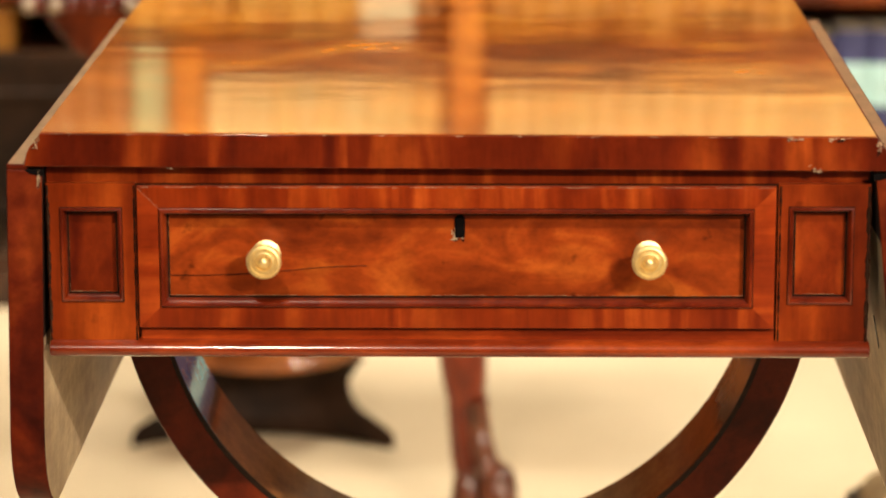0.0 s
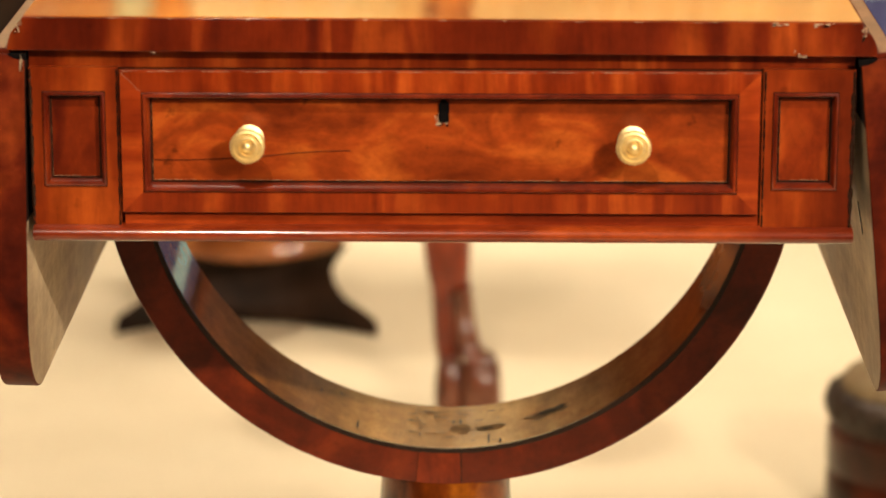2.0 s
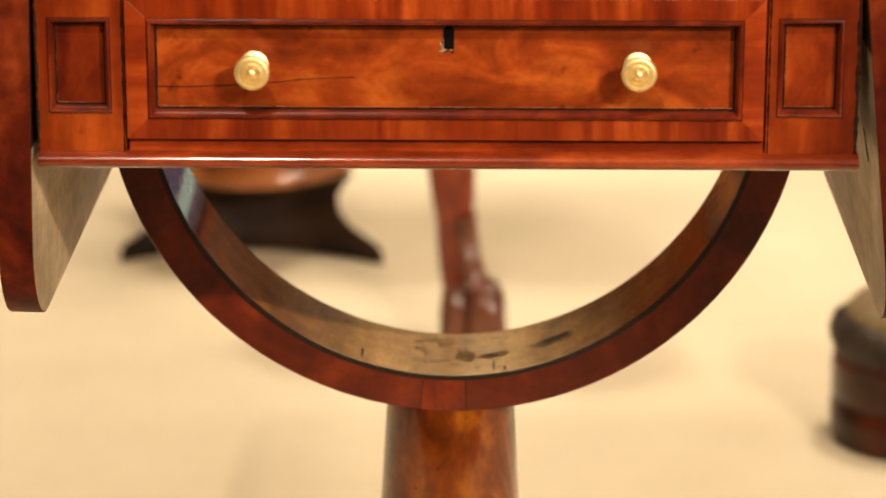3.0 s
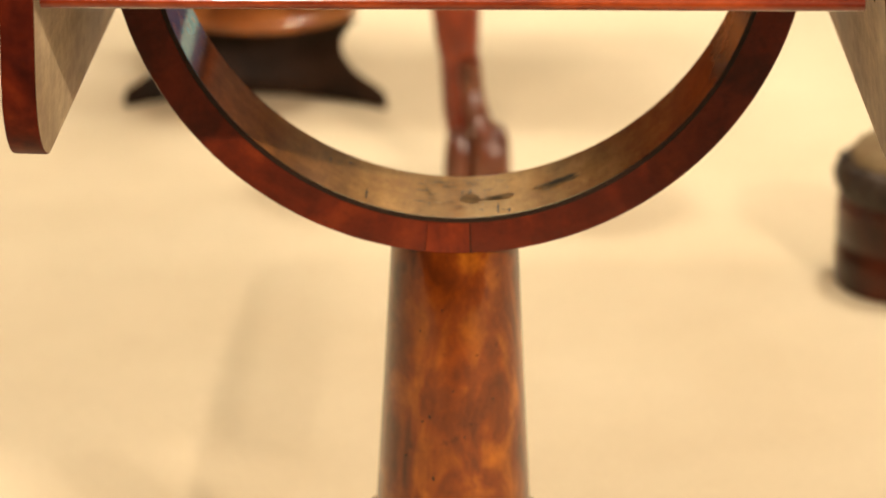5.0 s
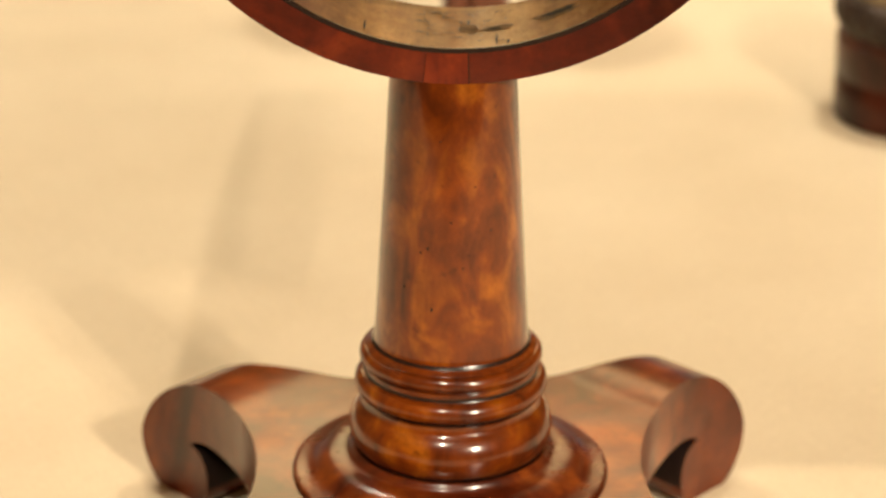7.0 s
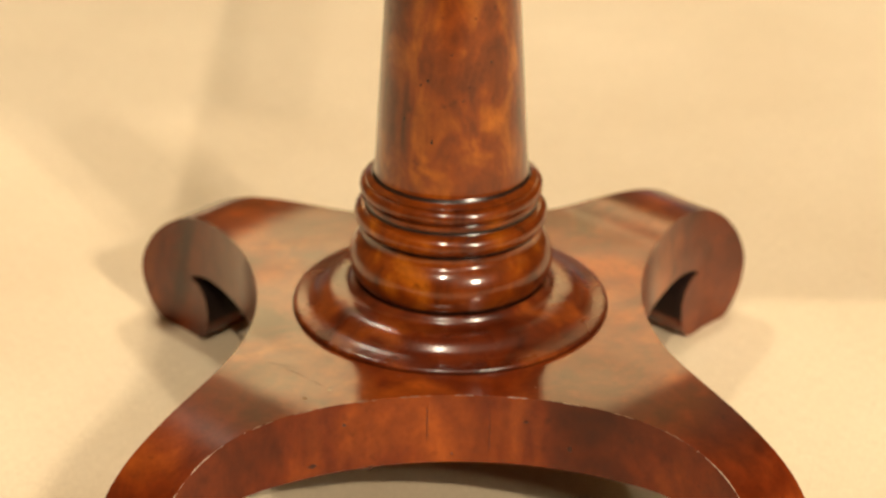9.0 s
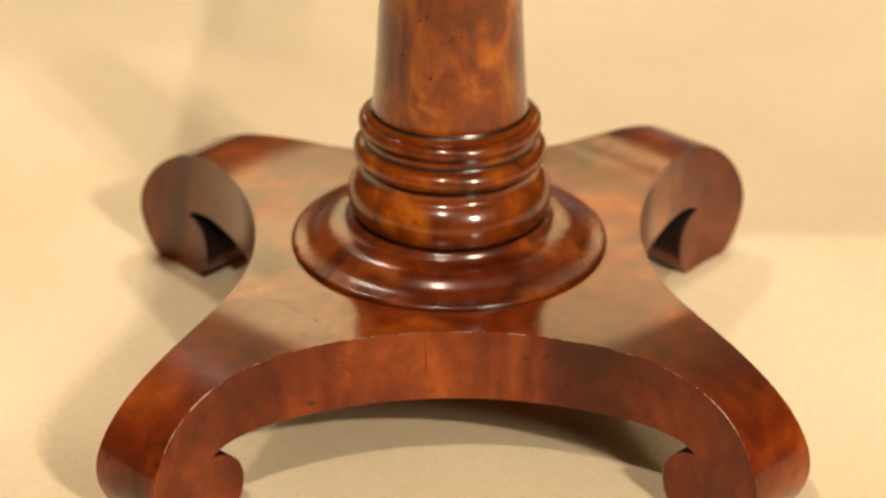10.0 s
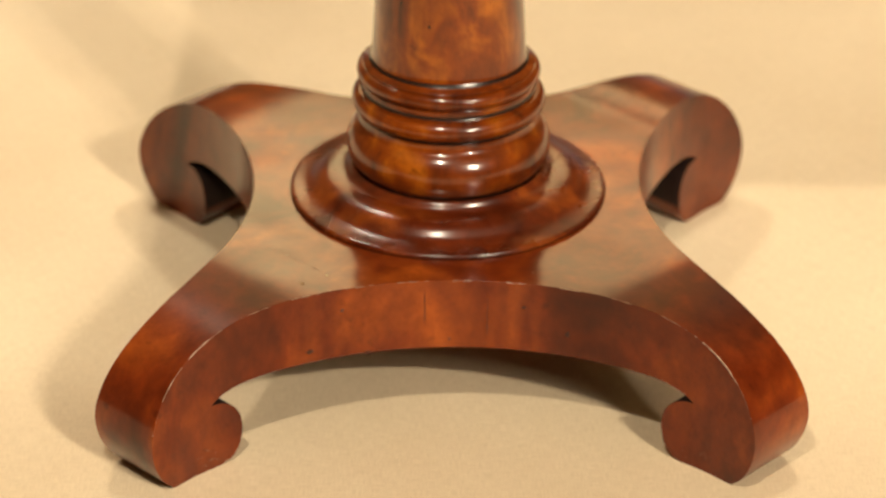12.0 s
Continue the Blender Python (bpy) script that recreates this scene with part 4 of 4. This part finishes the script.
def stand(at):
    """A slender stand: one shaped post on small scrolled toes, with a little round top."""
    root = rear_thing("stand", "slender red mahogany stand with a scrolled foot", "stand", at=at)
    pts = [(-0.014, 0, 0.36, 0.044, 0.028), (-0.006, -0.001, 0.255, 0.0305, 0.026), (-0.002, -0.002, 0.225, 0.0270, 0.025), (0.000, -0.004, 0.19, 0.0250, 0.024), (0.0015, -0.004, 0.165, 0.0230, 0.022), (0.003, -0.002, 0.148, 0.0205, 0.020),
           (-0.003, 0.0, 0.142, 0.0138, 0.018), (0.0005, 0.0, 0.09, 0.0142, 0.017), (0.003, 0.0, 0.062, 0.0120, 0.018), (0.003, -0.002, 0.046, 0.0130, 0.020), (0.003, -0.004, 0.022, 0.0135, 0.022), (0.003, -0.004, 0.0, 0.0125, 0.019)]
    part("post", swept(pts, seg=16), MAHOGANY, root)
    part("top", lathe([(0.03, 0.355), (0.085, 0.362), (0.09, 0.368), (0.088, 0.376), (0.05, 0.378)], 32), BASE_WOOD, root)
    part("knee_block", swept([(0.0150, -0.010, 0.149, 0.0112, 0.018), (0.0165, -0.013, 0.130, 0.0118, 0.018), (0.0175, -0.010, 0.118, 0.0118, 0.015), (0.0195, -0.014, 0.105, 0.0122, 0.018), (0.0225, -0.012, 0.09, 0.0128, 0.016), (0.0280, -0.018, 0.076, 0.0140, 0.018)], seg=16), STAND_FOOT, root, "dark carved knee block")
    part("scroll", swept([(0.0335, -0.020, 0.080, 0.0125, 0.010), (0.0345, -0.022, 0.076, 0.0170, 0.018), (0.0370, -0.024, 0.066, 0.0195, 0.024), (0.0375, -0.026, 0.050, 0.0205, 0.028), (0.0380, -0.024, 0.030, 0.0208, 0.028),
                          (0.0380, -0.020, 0.012, 0.0200, 0.024), (0.0380, -0.018, 0.0, 0.0180, 0.020)], seg=20), STAND_FOOT, root, "polished rolled foot")
    part("scroll", swept([(0.005, -0.016, 0.074, 0.0080, 0.008), (0.004, -0.018, 0.066, 0.0135, 0.014), (0.004, -0.018, 0.048, 0.0160, 0.018), (0.004, -0.018, 0.026, 0.0165, 0.020), (0.004, -0.016, 0.0, 0.0145, 0.018)], seg=16), STAND_FOOT, root, "small rolled foot")


stand((-0.015, 1.51, 0.0))

# ---------- turned drum pedestal ----------
drum = rear_thing("drum_pedestal", "dark mahogany turned drum foot with a carved rim", "pedestal", at=(0.4355, 1.245, 0))
prof = [(0.066, 0.0), (0.0755, 0.002), (0.077, 0.006), (0.077, 0.040), (0.0745, 0.043), (0.0745, 0.047), (0.077, 0.050), (0.077, 0.083), (0.073, 0.087), (0.073, 0.092)]
DRUM_WOOD = wood("dull_red_mahogany", (0.022, 0.007, 0.003), (0.065, 0.013, 0.005), (0.12, 0.026, 0.009), figure=16, streak=90, coat=0.4, coat_rough=0.3, shine=0.1)
# pale olive: the ceiling's reflection is put into the dome's colour
DOME_SHEEN = wood("wood_with_ceiling_sheen", (0.10, 0.070, 0.035), (0.20, 0.145, 0.075), (0.28, 0.21, 0.115), figure=16, streak=90, rough=0.6, coat=0.0)
CARVED = wood("blackened_carving", (0.012, 0.008, 0.006), (0.035, 0.023, 0.016), (0.07, 0.047, 0.033), figure=60, streak=160, rough=0.45, coat=0.15, coat_rough=0.35)
part("body", lathe(prof, 48), DRUM_WOOD, drum, "two-tier turned drum")
rim = lathe([(0.070, 0.090)] + torus_arc(0.070, 0.109, 0.018, 0.010, 12) + [(0.068, 0.128), (0.062, 0.1285)], 128)
for v in rim.verts:
    a, r = math.atan2(v.co.y, v.co.x), math.hypot(v.co.x, v.co.y)
    if 0.092 < v.co.z < 0.126 and r > 0.07:
        k = 1 + 0.03 * math.sin(22 * a) * math.cos(160 * (v.co.z - 0.109)) + 0.012 * math.sin(9 * a + 2)
        v.co.x *= k
        v.co.y *= k
part("rim", rim, CARVED, drum, "carved dark rim under a domed top")
part("dome", lathe([(0.066, 0.124), (0.066, 0.130), (0.060, 0.140), (0.045, 0.150), (0.02, 0.156)], 48), DOME_SHEEN, drum, "domed top with the ceiling's reflection painted into its pale colour")

TEA_WOOD = wood("mahogany_orange", (0.2, 0.06, 0.015), (0.36, 0.12, 0.03), (0.5, 0.2, 0.05), figure=16, streak=70)


# ---------- teapoy far behind ----------
teapoy = rear_thing("teapoy", "antique mahogany teapoy on a dark concave platform base", "teapoy", at=(-0.2495, 1.8865, 0))


def waisted_block(levels, arch):
    """A three-cornered foot that narrows to a waist; its sides are hollowed and its lower edges arched between the corners."""
    bm = bmesh.new()
    loops = []
    for z, h in levels:
        loop = []
        for q in range(3):
            a = radians(120 * q)
            for i in range(14):
                u = -1 + 2 * i / 14
                hollow = (0.30 + 0.25 * max(0.0, 1 - z / 0.05)) * (1 - u * u)
                x, y = h * u, -h / math.sqrt(3) * (1 - hollow)
                lift = arch * (1 - u * u) ** 0.7 * max(0.0, 1 - z / 0.03)
                loop.append(bm.verts.new((x * math.cos(a) - y * math.sin(a), x * math.sin(a) + y * math.cos(a), z + lift)))
        loops.append(loop)
    n = len(loops[0])
    for a, c in zip(loops, loops[1:]):
        for i in range(n):
            bm.faces.new((a[i], a[(i + 1) % n], c[(i + 1) % n], c[i]))
    bm.faces.new(loops[0])
    bm.faces.new(loops[-1][::-1])
    return bm


foot = waisted_block([(0.0, 0.152), (0.018, 0.151), (0.024, 0.145), (0.032, 0.130), (0.042, 0.112), (0.058, 0.100), (0.074, 0.098), (0.090, 0.106), (0.104, 0.118)], 0.004)
part("foot", foot, MATT_DARK, teapoy, "dark waisted foot with hollowed sides")
part("stem", lathe([(0.05, 0.098), (0.105, 0.100), (0.117, 0.104), (0.119, 0.112), (0.110, 0.122), (0.06, 0.130), (0.045, 0.15), (0.042, 0.25), (0.048, 0.36), (0.055, 0.385), (0.058, 0.40)], 32, centre=(0, -0.02)), TEA_WOOD, teapoy)
body = [(-0.08, 0.40), (-0.13, 0.425), (-0.160, 0.445), (-0.181, 0.461), (-0.200, 0.476), (-0.217, 0.494), (-0.229, 0.514), (-0.240, 0.520), (-0.240, 0.70)]
outline = body + [(-x, z) for x, z in body[::-1]]
part("chest", prism(outline, lambda p, e: (p[0], -0.15 if e == 0 else 0.15, p[1])), BASE_WOOD, teapoy, "tapered red mahogany chest", bevel=0.006)
# a lobed moulding round the widest part; added studs stand in for its spotty highlights
lobes = bmesh.new()
for i in range(26):
    bmesh.ops.create_uvsphere(lobes, u_segments=10, v_segments=6, radius=0.0115, matrix=Matrix.Translation((-0.2375 + 0.019 * i, -0.150, 0.528)))
part("lobed_moulding", lobes, BEAD_WOOD, teapoy)
for x in (-0.246, -0.216, -0.132, 0.132, 0.216, 0.246):
    part("stud", lathe([(0.010, -0.156), (0.009, -0.162), (0.005, -0.166), (0.001, -0.167)], 16, centre=(x, 0.527), axis="y"), DULL_BRASS, teapoy)

# ---------- low bookcase ----------
BY = 2.45
bookcase = rear_thing("bookcase", "low dark bookcase with open shelves and a closed cupboard", "bookcase")
part("back_panel", box(-1.24, 1.62, BY + 0.28, BY + 0.30, 0.0, 0.96), GLOOM_WOOD, bookcase)
part("plinth", box(-1.24, 1.62, BY - 0.012, BY + 0.28, 0.0, 0.055), GLOOM_WOOD, bookcase)
for z in (0.055, 0.42, 0.74, 0.96):
    part("shelf", box(-1.24, 1.62, BY + 0.002, BY + 0.30, z, z + 0.028), BASE_WOOD if z > 0.3 else GLOOM_WOOD, bookcase)
for x in (-1.22, -0.38, 0.16, 0.80, 1.6):
    part("upright", box(x - 0.018, x + 0.018, BY - 0.004, BY + 0.28, 0.055, 0.96), GLOOM_WOOD, bookcase)
door = part("cupboard_door", box(-0.78, -0.40, BY - 0.002, BY + 0.018, 0.085, 0.342), MATT_DARK, bookcase, "dark panelled cupboard door")
part("door_panel", frame_moulding(-0.73, -0.45, 0.13, 0.30, [(0.0, BY - 0.002), (0.004, BY - 0.008), (0.012, BY - 0.006), (0.016, BY - 0.003)]), MATT_DARK, door)
part("ledge", box(-0.78, -0.40, BY + 0.001, BY + 0.27, 0.3425, 0.352), GLOOM_WOOD, bookcase)

# ---------- tall display cabinet behind it ----------
CY = 3.1
cabinet = rear_thing("display_cabinet", "tall cabinet with orange satinwood uprights and dark shelves", "cabinet")
part("back_panel", box(-1.6, 1.6, CY + 0.28, CY + 0.30, 0.0, 1.44), GLOOM_WOOD, cabinet)
part("base_cupboard", box(-1.6, 1.6, CY, CY + 0.28, 0.0, 0.90), BASE_WOOD, cabinet)
part("shelf", box(-1.6, 1.6, CY + 0.002, CY + 0.28, 1.190, 1.2135), BASE_WOOD, cabinet)
part("riser", box(-0.443, 1.555, CY + 0.002, CY + 0.27, 1.2140, 1.262), GLOOM_WOOD, cabinet, "dark riser board")
part("shelf", box(-1.6, 1.6, CY + 0.002, CY + 0.28, 0.902, 0.93), BASE_WOOD, cabinet)
for x in (-1.58, -0.030, 0.72, 1.58):
    part("upright", box(x - 0.024, x + 0.024, CY - 0.006, CY + 0.28, 0.902, 1.44), ORANGE_WOOD, cabinet)

part("divider", box(-0.492, -0.444, CY - 0.006, CY + 0.28, 1.2140, 1.44), ORANGE_WOOD, cabinet)
rnd = random.Random(5)
BOOK_CLOTH = {}


def cloth(rgb):
    key = tuple(round(c, 3) for c in rgb)
    if key not in BOOK_CLOTH:
        BOOK_CLOTH[key] = plain_material("book_cloth", rgb, 0.5, 0, 0.2, 60)
    return BOOK_CLOTH[key]


PAGE = plain_material("page_edges", (0.7, 0.62, 0.45), 0.8)


def book(x, z, w, h, d, colour, band=None, label="bound book standing on a shelf", back=2.45):
    root = rear_thing("book", label, "book", "books in the bookcase", (x, back + 0.02, z))
    n = 6
    spine = [(w / 2 * math.cos(math.pi * k / n), -0.006 * math.sin(math.pi * k / n)) for k in range(n + 1)]
    pts = spine + [(-w / 2, d), (w / 2, d)]
    part("cover", prism(pts, lambda p, e: (p[0], p[1], h * e)), cloth(colour), root)
    part("page_block", box(-w / 2 + 0.002, w / 2 - 0.002, 0.004, d + 0.001, 0.004, h + 0.0006), PAGE, root)
    if band:
        z0, z1, c = band
        pts = [(x * 1.02, y * 1.0 - 0.0012) for x, y in spine] + [(-w / 2 * 1.02, 0.02), (w / 2 * 1.02, 0.02)]
        part("spine_label", prism(pts, lambda p, e: (p[0], p[1], z0 + (z1 - z0) * e)), cloth(c), root)


def row(x0, x1, z, hmin, hmax, colours, bands=(None,), label="bound book standing on a shelf", back=2.45):
    x = x0
    i = 0
    while x < x1 - 0.02:
        w = min(rnd.uniform(0.028, 0.05), x1 - x)
        if w < 0.015:
            break
        book(x + w / 2, z, w - 0.0015, rnd.uniform(hmin, hmax), rnd.uniform(0.15, 0.19), colours[rnd.randrange(len(colours))], bands[i % len(bands)], label, back)
        x += w
        i += 1


BLUE, WHITE, TAN, CREAM, BROWN, OCHRE = (0.05, 0.055, 0.16), (0.46, 0.72, 0.75), (0.5, 0.28, 0.1), (0.85, 0.58, 0.2), (0.1, 0.04, 0.02), (0.42, 0.17, 0.02)
blue_label = "blue bound book with a broad white spine label"
row(0.20, 0.78, 0.083, 0.290, 0.300, [BLUE, (0.06, 0.065, 0.18)], [(0.198, 0.256, WHITE)], blue_label)
row(-1.19, -0.80, 0.083, 0.24, 0.30, [BLUE, (0.2, 0.3, 0.5), WHITE], [None], "blue or white cloth-bound book")
book(-0.655, 0.352, 0.045, 0.055, 0.15, OCHRE, None, "small ochre book standing on a ledge")
row(-0.35, 0.14, 0.083, 0.24, 0.30, [BROWN, (0.04, 0.02, 0.015)], [None], "old dark leather-bound book")
row(-1.19, -0.40, 0.448, 0.20, 0.27, [TAN, BROWN], [None], "old brown leather-bound book")
row(0.20, 0.77, 0.448, 0.20, 0.27, [(0.3, 0.1, 0.03), BROWN], [None], "old brown leather-bound book")
tan_label = "cream or tan leather-bound book"
row(-1.55, -0.560, 1.2140, 0.17, 0.20, [(0.42, 0.17, 0.03), (0.5, 0.20, 0.04), (0.30, 0.11, 0.02)], [None], "tan leather-bound book on a high shelf", CY)
book(-0.527, 1.2140, 0.056, 0.20, 0.18, (0.50, 0.57, 0.28), None, "pale green cloth-bound book", CY)
row(-0.44, -0.060, 1.262, 0.12, 0.15, [CREAM, (0.72, 0.44, 0.12), (0.85, 0.62, 0.25)], [None], tan_label, CY)
row(0.000, 0.69, 1.262, 0.13, 0.15, [(0.85, 0.58, 0.20), (0.78, 0.51, 0.17)], [None], tan_label, CY)
# unseen rows, added so the base mirrors something pale at this end
row(0.75, 1.55, 1.262, 0.13, 0.15, [(0.85, 0.58, 0.20), (0.78, 0.51, 0.17)], [None], tan_label, CY)
row(0.75, 1.55, 0.93, 0.225, 0.245, [(0.50, 0.25, 0.04), (0.52, 0.27, 0.05)], [None], tan_label, CY)
row(-0.39, -0.200, 0.93, 0.225, 0.245, [(0.64, 0.36, 0.06), (0.60, 0.32, 0.05)], [None], tan_label, CY)
book(-0.155, 0.93, 0.085, 0.245, 0.18, (0.80, 0.70, 0.42), None, "thick cream cloth-bound book", CY)
row(-0.110, -0.060, 0.93, 0.22, 0.24, [(0.42, 0.2, 0.05)], [None], tan_label, CY)
row(0.000, 0.69, 0.93, 0.225, 0.245, [(0.50, 0.25, 0.04), (0.46, 0.22, 0.035), (0.52, 0.27, 0.05)], [None], tan_label, CY)
row(-1.55, -0.40, 0.93, 0.225, 0.245, [(0.60, 0.31, 0.05), (0.64, 0.36, 0.06)], [None], tan_label, CY)
